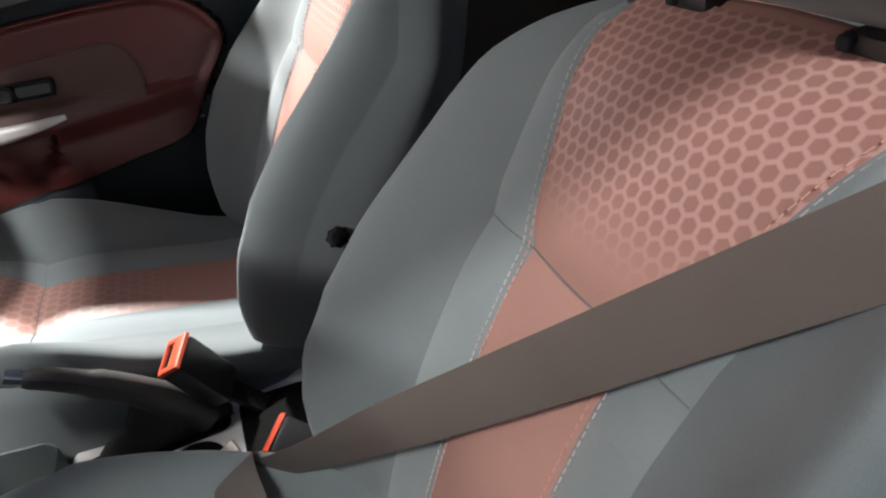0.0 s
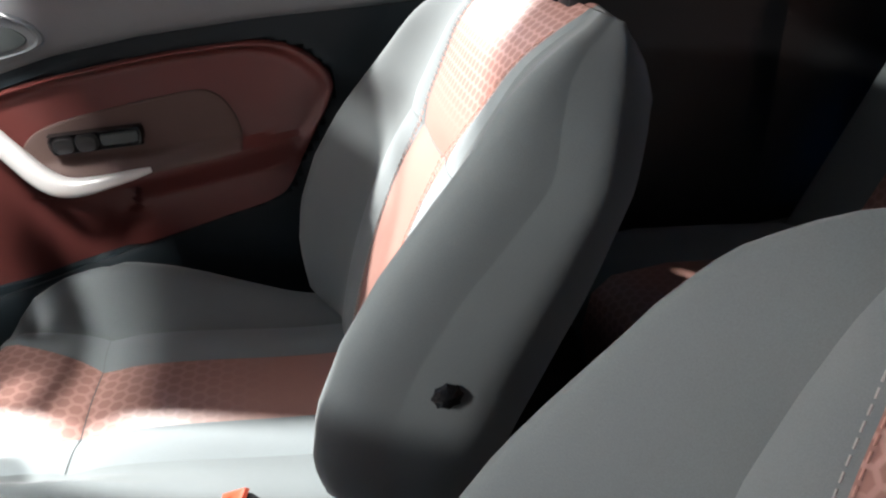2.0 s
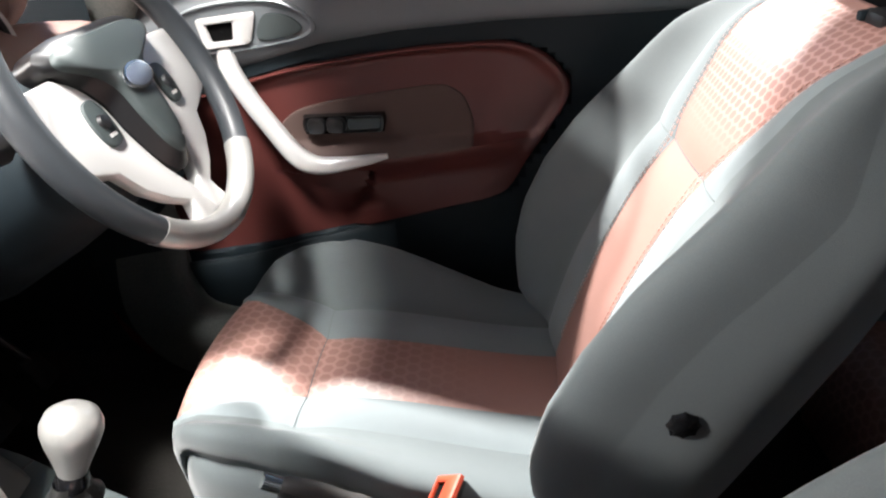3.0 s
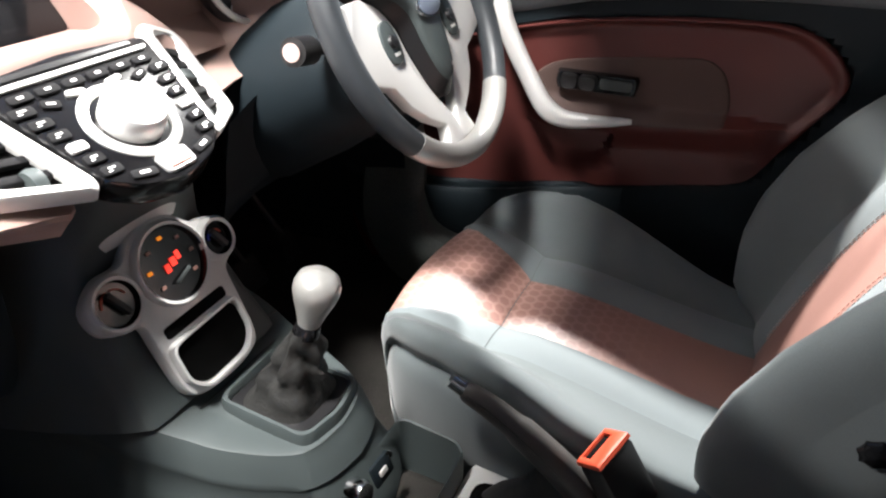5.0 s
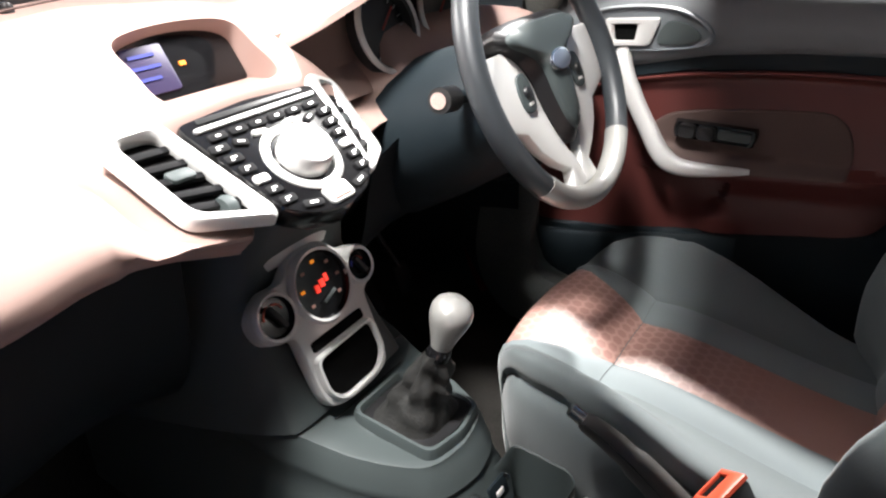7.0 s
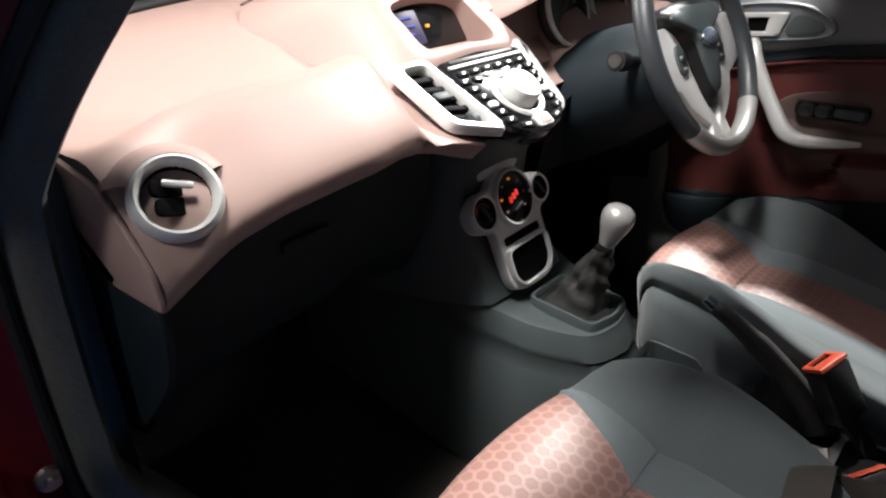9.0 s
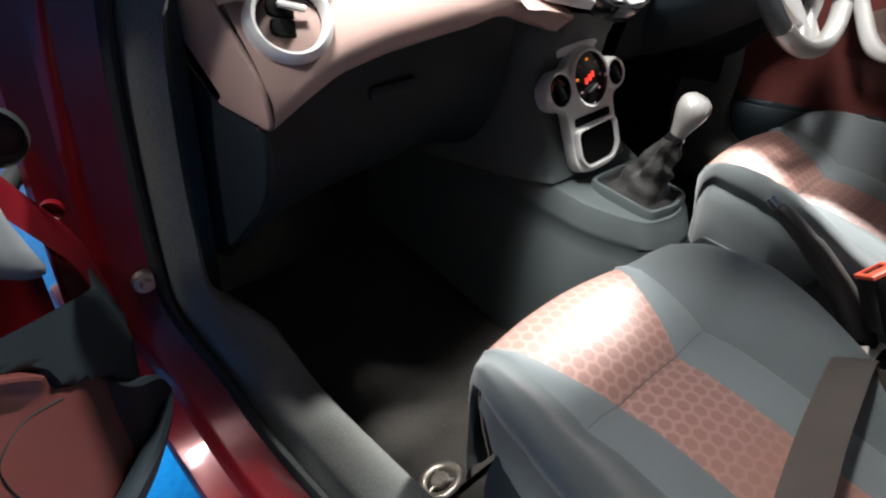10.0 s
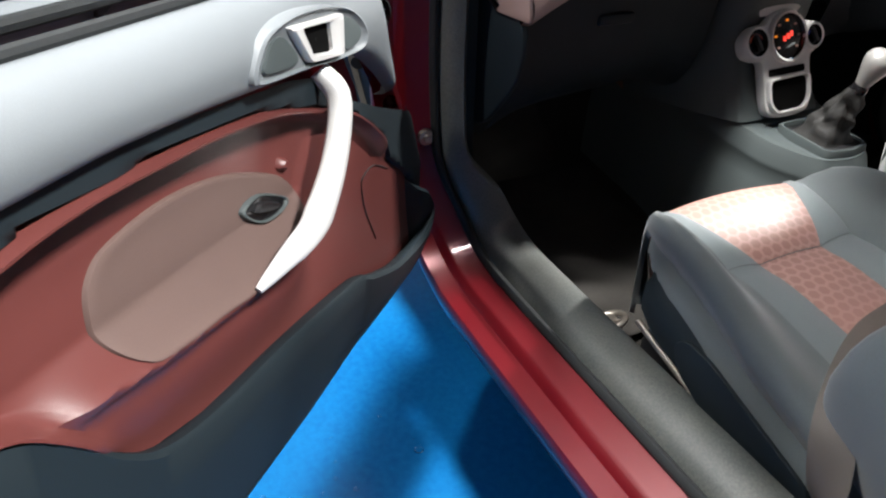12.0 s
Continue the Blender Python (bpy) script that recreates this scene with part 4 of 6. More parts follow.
def passenger_door_trim(name, m, label):
    """The open front door. Its trim is laid out in (u, z): from the hinge backwards and up; inward: towards the cabin."""
    top = thing(name, m, label, "car door", "front doors")
    X1 = 1.17
    front = lambda z: table(z, [0.45, 0.52, 0.58, 0.62, 0.678, 0.771, 0.857, 0.891, 0.954, 1.02], [0.11, 0.075, 0.045, 0.030, 0.021, 0.063, 0.145, 0.178, 0.190, 0.194])  # noqa: E731
    bottom = lambda u: table(u, [-0.05, 0.04, 0.108, 0.31, 0.454, 0.595, 0.8, 1.2], [0.52, 0.495, 0.489, 0.500, 0.505, 0.519, 0.53, 0.54])  # noqa: E731
    belt_z = lambda u: 1.0108 + 0.042 * (u - 0.29)  # noqa: E731
    low_z = lambda u: table(u, [0.05, 0.14, 0.19, 0.235, 0.27, 0.32, 0.45, 0.576, 0.681, 0.766, 1.2], [0.76, 0.815, 0.850, 0.887, 0.910, 0.922, 0.938, 0.954, 0.964, 0.966, 0.985])  # noqa: E731

    def at(u, z, inward):
        return (u, -(0.70 - inward), z)

    def relief(outline, profile, mat, nm, label="", n=60, parent=None, depth=None):
        """Rings of an outline, shrinking to its middle: rows of (scale, inward)."""
        c = np.mean(outline, axis=0)
        pts = smooth_line(outline, n, True)
        rows = []
        for k, d in profile:
            ring = [(c[0] + (p[0] - c[0]) * k, c[1] + (p[1] - c[1]) * k) for p in pts]
            rows.append([at(u, z, d + (depth(u, z) if depth else 0.0)) for u, z in ring])
        rows.append([at(c[0], c[1], profile[-1][1] + (depth(c[0], c[1]) if depth else 0.0))] * n)
        return part(nm, sheet(rows, close_v=True), mat, parent or top, label)

    # painted steel shell
    edge = lambda z: front(z) * 0.8 - 0.055  # noqa: E731
    rows = []
    for t in np.linspace(0, 1, 18):
        row = []
        for s in np.linspace(0, 1, 40):
            u = lerp(-0.02, X1, s)
            z = lerp(bottom(u) - 0.004, 1.0, t)
            row.append(at(lerp(edge(z), X1, s), z, -0.125 - 0.03 * math.sin(math.pi * t)))
        rows.append(row)
    part("outer_skin", sheet(rows), M_PAINT, top, "red painted door skin")
    rows = [[at(edge(z) + k, z, d) for d, k in ((-0.125, 0.0), (-0.106, -0.002), (-0.075, 0.010), (-0.062, 0.03), (-0.052, 0.065))] for z in np.linspace(0.49, 1.0, 20)]
    part("door_edge", sheet(rows), M_PAINT, top, "red painted leading edge of the door")
    rows = [[at(u, bottom(u) + k, d) for d, k in ((-0.125, -0.004), (-0.08, -0.004), (-0.045, 0.0), (-0.026, 0.012))] for u in np.linspace(0.03, X1, 40)]
    part("door_bottom", sheet(rows), M_DARK, top)
    rows = [[at(X1, lerp(bottom(X1), 1.0, t), d) for d in (-0.125, -0.07, -0.03)] for t in np.linspace(0, 1, 12)]
    part("trailing_edge", sheet(rows), M_PAINT, top)
    # dark band round the insert, bulging a little over its top
    rim_z = lambda u: table(u, [0.03, 0.075, 0.125, 0.185, 0.222, 0.303, 0.393, 0.475, 0.562, 0.631, 0.734, 0.825, 0.874], [0.58, 0.625, 0.690, 0.737, 0.790, 0.853, 0.891, 0.918, 0.934, 0.941, 0.947, 0.936, 0.885])  # noqa: E731
    rows = []
    for t in np.linspace(0, 1, 60):
        row = []
        for s in np.linspace(0, 1, 90):
            u0 = lerp(0.03, X1, s)
            z = lerp(bottom(u0) + 0.005, low_z(u0) + 0.012, t)
            u = lerp(front(z), X1, s)
            over = max(ease((z - rim_z(u) + 0.008) / 0.010), ease((u - 0.872) / 0.012))
            row.append(at(u, z, lerp(-0.058, -0.015, over) - 0.024 * (1 - ease(s / 0.04))))
        rows.append(row)
    part("lower_trim", sheet(rows), M_DARK, top, "blue-black plastic lower door trim")
    # grey shoulder, turned down along the door's front edge
    rows = []
    for t, d in ((0.0, -0.026), (0.03, -0.013), (0.08, -0.006), (0.18, -0.003), (0.34, -0.001), (0.50, -0.002), (0.66, -0.006), (0.82, -0.013), (0.94, -0.024), (1.0, -0.040)):
        row = []
        for s, lift in ((0.0, -0.040), (0.005, -0.022), (0.014, -0.010), (0.03, -0.004), *((k, 0.0) for k in np.linspace(0.05, 1, 40))):
            u0 = lerp(0.17, X1, s)
            z = lerp(low_z(u0), belt_z(u0), t)
            u = lerp(front(z), X1, s)
            row.append(at(u, lerp(low_z(u), belt_z(u), t), d + lift))
        rows.append(row)
    part("upper_trim", sheet(rows), M_DOORTOP, top, "grey grained plastic shoulder of the door")
    part("window_seal", tube([at(u, belt_z(u) + 0.003, -0.044) for u in np.linspace(0.20, X1, 12)], 0.0055, 8), M_SEAL, top, "black rubber glass seal")
    rows = [[at(lerp(lerp(0.16, 0.44, t), lerp(1.1, 1.05, t), u), 1.014 + 0.30 * t + 0.02 * u, -0.06 + 0.09 * t) for u in np.linspace(0, 1, 8)] for t in np.linspace(0, 1, 6)]
    g = part("window_pane", sheet(rows), M_GLASS, top, "clear side window")
    g.visible_shadow = False
    fr = [(0.14, 1.01), (0.25, 1.12), (0.46, 1.315), (0.75, 1.335), (1.06, 1.32), (1.10, 1.03)]
    part("window_frame", sweep([at(u, z, -0.06 + 0.28 * (z - 1.01)) for u, z in smooth_line(fr, 40)], ring_section(0.018, 0.012, 10), up=(0, 1, 0)), M_SEAL, top, "black window frame")
    # pocket along the bottom with its rounded lip
    lip = smooth_line([(0.125, 0.690), (0.100, 0.655), (0.055, 0.622), (0.040, 0.585), (0.075, 0.566), (0.140, 0.570), (0.221, 0.587), (0.303, 0.623), (0.348, 0.644), (0.513, 0.678), (0.634, 0.697), (0.700, 0.718), (0.738, 0.752), (0.775, 0.806), (0.812, 0.842), (0.872, 0.862)], 76)
    rows = []
    for k, (u, z) in enumerate(lip):
        zb = bottom(u) + 0.004
        q = table(k / 75, [0, 0.08, 0.3, 0.46, 0.6, 0.8, 1.0], [-0.03, -0.008, 0.002, 0.0, -0.006, -0.010, -0.016])
        rows.append([at(u, z - 0.004, q - 0.018), at(u, z + 0.002, q - 0.007), at(u, z + 0.003, q), at(u, z - 0.003, q + 0.004), at(u, lerp(zb, z, 0.75), q + 0.001), at(u, lerp(zb, z, 0.4), q - 0.008), at(u, lerp(zb, z, 0.12), q - 0.018), at(u, zb, -0.028)])
    part("pocket_band", sheet(rows), M_DARK, top, "blue-black lower band with the rounded pocket lip")
    # maroon insert: a bead round a hollow; the armrest's ledge swells out of it and runs back below the pad
    INSERT = [(0.775, 0.944), (0.825, 0.936), (0.860, 0.912), (0.874, 0.885), (0.860, 0.862), (0.812, 0.842), (0.778, 0.804), (0.742, 0.752), (0.712, 0.722), (0.680, 0.708), (0.621, 0.690), (0.495, 0.664), (0.332, 0.622), (0.22, 0.575), (0.11, 0.555), (0.062, 0.580), (0.075, 0.625), (0.125, 0.690), (0.185, 0.737), (0.222, 0.790), (0.303, 0.853), (0.393, 0.891), (0.475, 0.918), (0.562, 0.934), (0.631, 0.941), (0.687, 0.946), (0.734, 0.947)]
    crease = lambda u: table(u, [0.40, 0.484, 0.599, 0.65, 0.693, 0.80], [0.812, 0.821, 0.837, 0.841, 0.845, 0.85])  # noqa: E731
    ridge = lambda u: table(u, [0.40, 0.435, 0.468, 0.557, 0.61, 0.679, 0.738, 0.775, 0.86], [0.80, 0.786, 0.777, 0.778, 0.788, 0.801, 0.817, 0.821, 0.824])  # noqa: E731

    def depth(u, z):
        c, r = crease(u), ridge(u)
        if z > c:
            ledge = -0.030 - 0.004 * ease((z - c) / 0.05)
        elif z > r:
            ledge = -0.030 + 0.030 * ((c - z) / (c - r)) ** 1.2
        else:
            ledge = -0.013 * ease((r - z) / 0.022) - 0.010 * ease((r - z - 0.03) / 0.07)
        near = ease((u - 0.405) / 0.05) * (1 - ease((u - 0.745) / 0.075))
        plain = -0.022 - 0.008 * ease((u - 0.3) / 0.2)
        return lerp(plain, ledge, near)

    c = np.mean(INSERT, axis=0)
    pts = smooth_line(INSERT, 132, True)
    rows = []
    for k in (1.0, 0.994, 0.985, 0.972, 0.955, 0.935, 0.91, 0.885, *np.linspace(0.86, 0.02, 34)):
        bead = table(k, [0.90, 0.935, 0.960, 0.978, 0.992, 1.0], [0.0, 0.25, 0.75, 1.0, 0.85, 0.35])
        ring = []
        for p in pts:
            u, z = c[0] + (p[0] - c[0]) * k, c[1] + (p[1] - c[1]) * k
            over = ease((p[1] - 0.74) / 0.05)  # the bead runs over the top and round the rear end
            ring.append(at(u, z, lerp(depth(u, z), -0.004, bead * over) - (0.008 if k > 0.999 else 0.0)))
        rows.append(ring)
    part("door_insert", sheet(rows, close_v=True), M_DOORRED, top, "maroon moulded plastic door insert")
    part("insert_seam", tube([at(u, z, depth(u, z) + 0.0006) for u, z in smooth_line([(0.186, 0.725), (0.235, 0.752), (0.270, 0.752), (0.277, 0.738), (0.268, 0.700), (0.238, 0.640)], 24)], 0.0009, 6), M_SEAL, top, "fine dark seam")
    part("insert_step", tube([at(u, z, depth(u, z) - 0.001) for u, z in smooth_line([(0.500, 0.664), (0.494, 0.682), (0.488, 0.695)], 10)], 0.0008, 6), M_SEAL, top, "fine dark seam")
    # armrest pad in brown cloth: an upright face over the ledge
    PAD = [(0.679, 0.803), (0.61, 0.790), (0.557, 0.780), (0.480, 0.778), (0.444, 0.790), (0.432, 0.806), (0.440, 0.826), (0.466, 0.848), (0.536, 0.880), (0.610, 0.896), (0.676, 0.894), (0.702, 0.882), (0.714, 0.862), (0.716, 0.836), (0.702, 0.814)]
    relief(PAD, [(1.012, -0.010), (1.004, 0.000), (0.99, 0.0035), (0.96, 0.0045), *((k, 0.0045) for k in np.linspace(0.92, 0.04, 22))], M_ARM, "armrest", "brown cloth armrest pad", 96, depth=depth)
    # bright inner corner where the pad meets the handle's foot
    relief([(0.455, 0.848), (0.442, 0.840), (0.436, 0.850), (0.446, 0.858)], [(1.0, -0.004), (0.8, 0.004), (0.4, 0.008)], M_DOORRED, "insert_corner", "", 20, depth=depth)
    SW = [(0.534, 0.840), (0.509, 0.818), (0.472, 0.812), (0.455, 0.818), (0.493, 0.841), (0.517, 0.846)]
    sw = relief(SW, [(1.0, 0.003), (0.98, 0.0085), (0.93, 0.0095), (0.86, 0.0090), (0.82, 0.006), (0.4, 0.006)], M_CONSOLE, "switch_panel", "dark grey window switch panel", 30, depth=depth)
    relief(SW, [(0.84, 0.0075), (0.80, 0.0080), (0.4, 0.0080)], M_GLOSS, "switch_face", "gloss black switch face", 30, sw, depth=depth)
    relief([(0.518, 0.834), (0.482, 0.820), (0.477, 0.824), (0.507, 0.839)], [(1.0, 0.007), (1.0, 0.0115), (0.8, 0.0135), (0.4, 0.012)], M_BLACK, "switch_key", "", 20, sw, depth=depth)
    # pull handle
    h = smooth_line([(0.384, 0.928, -0.012), (0.382, 0.906, 0.006), (0.394, 0.878, 0.012), (0.424, 0.843, 0.016), (0.462, 0.815, 0.018), (0.489, 0.803, 0.018), (0.530, 0.797, 0.014), (0.566, 0.785, 0.005)], 36)
    sc = [float(np.interp(k / 35, [0, 0.1, 0.35, 0.6, 0.8, 0.95, 1], [0.85, 1.0, 1.05, 1.2, 0.95, 0.5, 0.3])) for k in range(36)]
    part("pull_handle", sweep([at(*p) for p in h], [(0.0120 * math.copysign(abs(math.cos(a)) ** 0.7, math.cos(a)), 0.0115 * math.copysign(abs(math.sin(a)) ** 0.7, math.sin(a))) for a in np.linspace(0, 2 * math.pi, 18, endpoint=False)], up=(0, 1, 0.001), scale=sc), M_SILVER, top, "satin silver pull handle")
    # door release in its oval surround
    OVAL = [(0.523, 0.963), (0.516, 0.977), (0.494, 0.993), (0.444, 0.998), (0.377, 0.990), (0.326, 0.975), (0.292, 0.950), (0.296, 0.930), (0.360, 0.934), (0.433, 0.946), (0.510, 0.956)]
    ov = relief(OVAL, [(1.03, -0.012), (1.0, 0.0025), (0.96, 0.0040), (0.92, 0.0015), (0.88, 0.0), (0.4, 0.0)], M_DOORTOP, "release_surround", "grey oval surround of the door release", 56)
    relief([(0.468, 0.984), (0.448, 0.957), (0.505, 0.963), (0.500, 0.976), (0.487, 0.986)], [(1.0, -0.002), (0.95, 0.003), (0.5, 0.0035)], M_CONSOLE, "release_insert", "ribbed grey insert", 30, ov)
    relief([(0.348, 0.972), (0.320, 0.962), (0.306, 0.947), (0.320, 0.938), (0.350, 0.942)], [(1.0, -0.002), (0.95, 0.0025), (0.5, 0.003)], M_CONSOLE, "release_insert", "", 30, ov)
    lever = rounded([(0.462, 0.991), (0.355, 0.979), (0.359, 0.939), (0.431, 0.951)], 0.006, 5)
    hole = rounded([(0.440, 0.985), (0.385, 0.978), (0.382, 0.948), (0.426, 0.957)], 0.004, 5)
    mixed = lambda k: [(lerp(a[0], b[0], k), lerp(a[1], b[1], k)) for a, b in zip(lever, hole)]  # noqa: E731
    rows = [[at(u, z, d) for u, z in mixed(k)] for k, d in ((0.0, -0.002), (0.0, 0.0055), (0.15, 0.008), (0.8, 0.008), (1.0, 0.005), (1.0, -0.004))]
    part("release_lever", sheet(rows, close_v=True), M_SILVER, ov, "satin silver door release lever")
    cc = np.mean(hole, axis=0)
    rows = [[at(cc[0] + (u - cc[0]) * k, cc[1] + (z - cc[1]) * k, 0.0012) for u, z in hole] for k in (1.06, 0.5, 0.02)]
    part("release_recess", sheet(rows, close_v=True), M_VOID, ov)
    return top


driver_door = driver_door_trim("driver_door", pose(0, 0, 0), "closed car door in grey and maroon plastic with a silver handle")
SWING = Matrix.Translation((0.18, -0.764, 0)) @ pose(0, 0, 0, 0, 0, -42.6) @ Matrix.Translation((-0.03, 0.70, 0))
passenger_door = passenger_door_trim("passenger_door", SWING, "wide open car door in grey and maroon plastic with a silver handle")
part("hinge_bolt", moved(lathe([(0.0, 0.014), (0.006, 0.014), (0.007, 0.007), (0.013, 0.006), (0.015, 0.002), (0.015, -0.004)], 20), pose(0.090, -0.743, 0.671, 0, 86, -5)), M_STEEL, car, "bright steel bolt on the door pillar")
# round rubber plug and bolts on the door's leading edge, pale liner seen in the gap
plug = SWING @ Matrix.Translation((0.066, -0.786, 0.905)) @ pose(0, 0, 0, 0, -90, 12)
part("edge_plug", moved(lathe([(0.0, 0.004), (0.016, 0.005), (0.021, 0.010), (0.026, 0.006), (0.027, -0.004)], 28), SWING.inverted() @ plug), M_SEAL, passenger_door, "round black rubber plug")
for u, z in ((0.010, 0.80), (0.000, 0.745), (0.080, 0.965)):
    part("edge_bolt", moved(lathe([(0.0, 0.010), (0.007, 0.010), (0.009, 0.006), (0.012, 0.004), (0.012, -0.004)], 16), pose(u, -0.790, z, 0, -90, 12)), M_PAINT, passenger_door)
part("wing_liner", block((0.03, 0.07, 0.20), (0.02, -0.775, 0.80), 0.010), M_DOORTOP, car, "pale grey liner behind the hinges")
boot = thing("wiring_boot", pose(0.03, -0.79, 0.81), "black rubber wiring boot between the pillar and the open door", "cable boot")
part("bellows", tube([(0.0, 0.03, 0.0), (-0.01, 0.0, 0.004), (-0.005, -0.035, 0.0), (0.03, -0.06, -0.005)], 0.011, 12), M_SEAL, boot)
part("boot_collar", moved(lathe([(0.0, 0.0), (0.018, 0.0), (0.020, 0.006), (0.014, 0.012), (0.0, 0.012)], 20), pose(0.0, 0.03, 0.0, 90, 0, 0)), M_SEAL, boot)

# driver's mirror beyond the glass
mir = thing("door_mirror", pose(0.03, 0.88, 1.09), "red door mirror outside the driver's window", "mirror")
bm = bmesh.new()
bmesh.ops.create_uvsphere(bm, u_segments=24, v_segments=14, radius=1)
bmesh.ops.scale(bm, vec=(0.06, 0.11, 0.075), verts=bm.verts)
part("housing", bm, M_PAINT, mir)
part("mirror_glass", moved(lathe([(0, 0), (0.095, 0), (0.098, 0.004), (0, 0.005)], 28), pose(0.055, 0, 0, 0, 90, 0) @ Matrix.Diagonal((0.65, 1, 1, 1))), M_CHROME, mir, "mirror glass")
part("mirror_foot", tube([(0.0, -0.06, -0.05), (0.01, -0.12, -0.07)], 0.02), M_BLACK, mir)

# ---------------------------------------------------------------- dashboard
dash = thing("dashboard", pose(0.2, 0, 0.6), "rose soft-touch dashboard over blue-black lower panels", "dashboard")
D0 = Vector((0.2, 0, 0.6))


def dpart(name, bm, mat, label="", parent=None):
    return part(name, moved(bm, Matrix.Translation(-D0)), mat, parent or dash, label)


def lip_at(y):
    """The rear lip of the pad: x, z of its lower edge."""
    a = abs(y)
    x = table(a, [0.0, 0.09, 0.2, 0.25, 0.3, 0.36, 0.5, 0.645], [0.190, 0.195, 0.200, 0.205, 0.216, 0.230, 0.240, 0.250])
    z = table(a, [0.0, 0.09, 0.15, 0.2, 0.25, 0.3, 0.4, 0.5, 0.56, 0.6, 0.645], [0.868, 0.880, 0.901, 0.920, 0.934, 0.943, 0.942, 0.938, 0.930, 0.914, 0.893])
    return x, z


rows = []
for y in np.linspace(-0.645, 0.645, 70):
    x, z = lip_at(y)
    x -= 0.085 * ease((y + 0.112) / 0.030) * (1 - ease((y - 0.52) / 0.06))  # recess behind the steering column
    a = abs(y)
    crown = 0.018 * (1 - (a / 0.68) ** 2)
    cx, cz = (float(np.interp(y, [p[1] for p in cowl], [p[k] for p in cowl])) for k in (0, 2))
    hollow = 0.020 * math.exp(-(((a - 0.40) / 0.17) ** 2))
    zo = max(z, table(a, [0.0, 0.09, 0.2, 0.3, 0.31], [0.900, 0.908, 0.936, 0.943, 0.5]))
    dip = 1 - ease((a - 0.225) / 0.055)
    well = 1 - ease((a - 0.105) / 0.05)
    rows.append([(px, y, pz) for px, pz in smooth_line([
        (x - 0.075, z - 0.012), (x - 0.03, z - 0.010), (x - 0.006 - 0.014 * dip, z - 0.003), (x - 0.010 * dip, z + 0.012 - 0.006 * dip), (x - 0.006 + 0.006 * dip, zo + 0.032 - 0.036 * dip), (x - 0.045, zo + 0.072 - 0.058 * dip), (x - 0.10, zo + 0.115 - hollow * 0.4 - 0.068 * dip - 0.010 * well),
        (x - 0.18, 1.010 + crown - hollow - 0.032 * dip - 0.050 * well), (x - 0.34, 1.026 + crown - hollow - 0.070 * well), (lerp(x - 0.34, cx, 0.5), 1.030 + crown), (cx, cz - 0.020)], 34)])
dpart("dash_pad", sheet(rows), M_DASH, "rose soft plastic dash pad")
for side in (-1, 1):
    # end cheek of the pad
    y = side * 0.647
    x, z = lip_at(0.645)
    out = rounded([(x - 0.10, z - 0.006), (x + 0.0, z - 0.002), (x - 0.01, z + 0.04), (x - 0.09, z + 0.10), (x - 0.30, 1.02), (x - 0.34, 0.985)], 0.012, 4)
    bm = slab(out, -0.004, 0.004, 0.003)
    dpart("pad_end", moved(bm, pose(0, y, 0, 90, 0, 0)), M_DASH)
    out = rounded([(x - 0.02, z - 0.008), (x - 0.33, 0.99), (x - 0.40, 0.86), (x - 0.36, 0.66), (x - 0.14, 0.68), (x - 0.03, 0.80)], 0.04, 6)
    bm = slab(out, -0.006, 0.006, 0.005)
    dpart("end_panel", moved(bm, pose(0, side * 0.640, 0, 90, 0, 0)), M_DARK, "blue-black end panel of the dashboard")
    slot = rounded([(x - 0.20, 0.935), (x - 0.10, 0.885), (x - 0.085, 0.90), (x - 0.19, 0.96)], 0.008, 4)
    dpart("end_slot", moved(slab(slot, -0.005, 0.005, 0.003), pose(0, side * 0.646, 0, 90, 0, 0)), M_BLACK)
    # round outer vent
    c = Vector((0.213, side * 0.600, 0.978))
    tilt = pose(c.x, c.y, c.z, 0, 52, side * 14) @ Matrix.Scale(1.17, 4)
    vent = dpart("round_vent", moved(lathe([(0.035, -0.035), (0.0365, 0.004), (0.0345, 0.010), (0.0315, 0.012), (0.0285, 0.009), (0.0265, 0.003), (0.026, -0.014)], 40), tilt), M_SILVER, "round air vent with a satin silver ring")
    # shallow cup whose inner shade comes from the near-black colour
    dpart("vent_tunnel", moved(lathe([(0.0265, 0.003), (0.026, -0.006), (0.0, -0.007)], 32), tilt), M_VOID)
    for k in range(2):
        sg = slab(rounded([(-0.023, -0.006), (0.023, -0.006), (0.020, 0.009), (-0.020, 0.009)], 0.006, 3), -0.002, 0.002, 0.001)
        dpart("vent_slat", moved(sg, tilt @ pose((-0.008 + 0.016 * k), 0, 0.000, 0, 30, 90)), M_VOID)
    dpart("vent_tab", moved(block((0.006, 0.024, 0.005), (0, 0, 0), 0.003), tilt @ pose(-0.009, 0.003, 0.008, 0, 0, -18)), M_SILVER, "silver vent tab")
    hood = []
    for a in np.linspace(math.radians(115), math.radians(245), 16):
        hood.append([tuple(tilt @ Vector((r * math.cos(a), r * math.sin(a), h))) for r, h in ((0.036, 0.008), (0.042, 0.006), (0.052, -0.008), (0.060, -0.035))])
    dpart("vent_hood", sheet(hood), M_DASH)

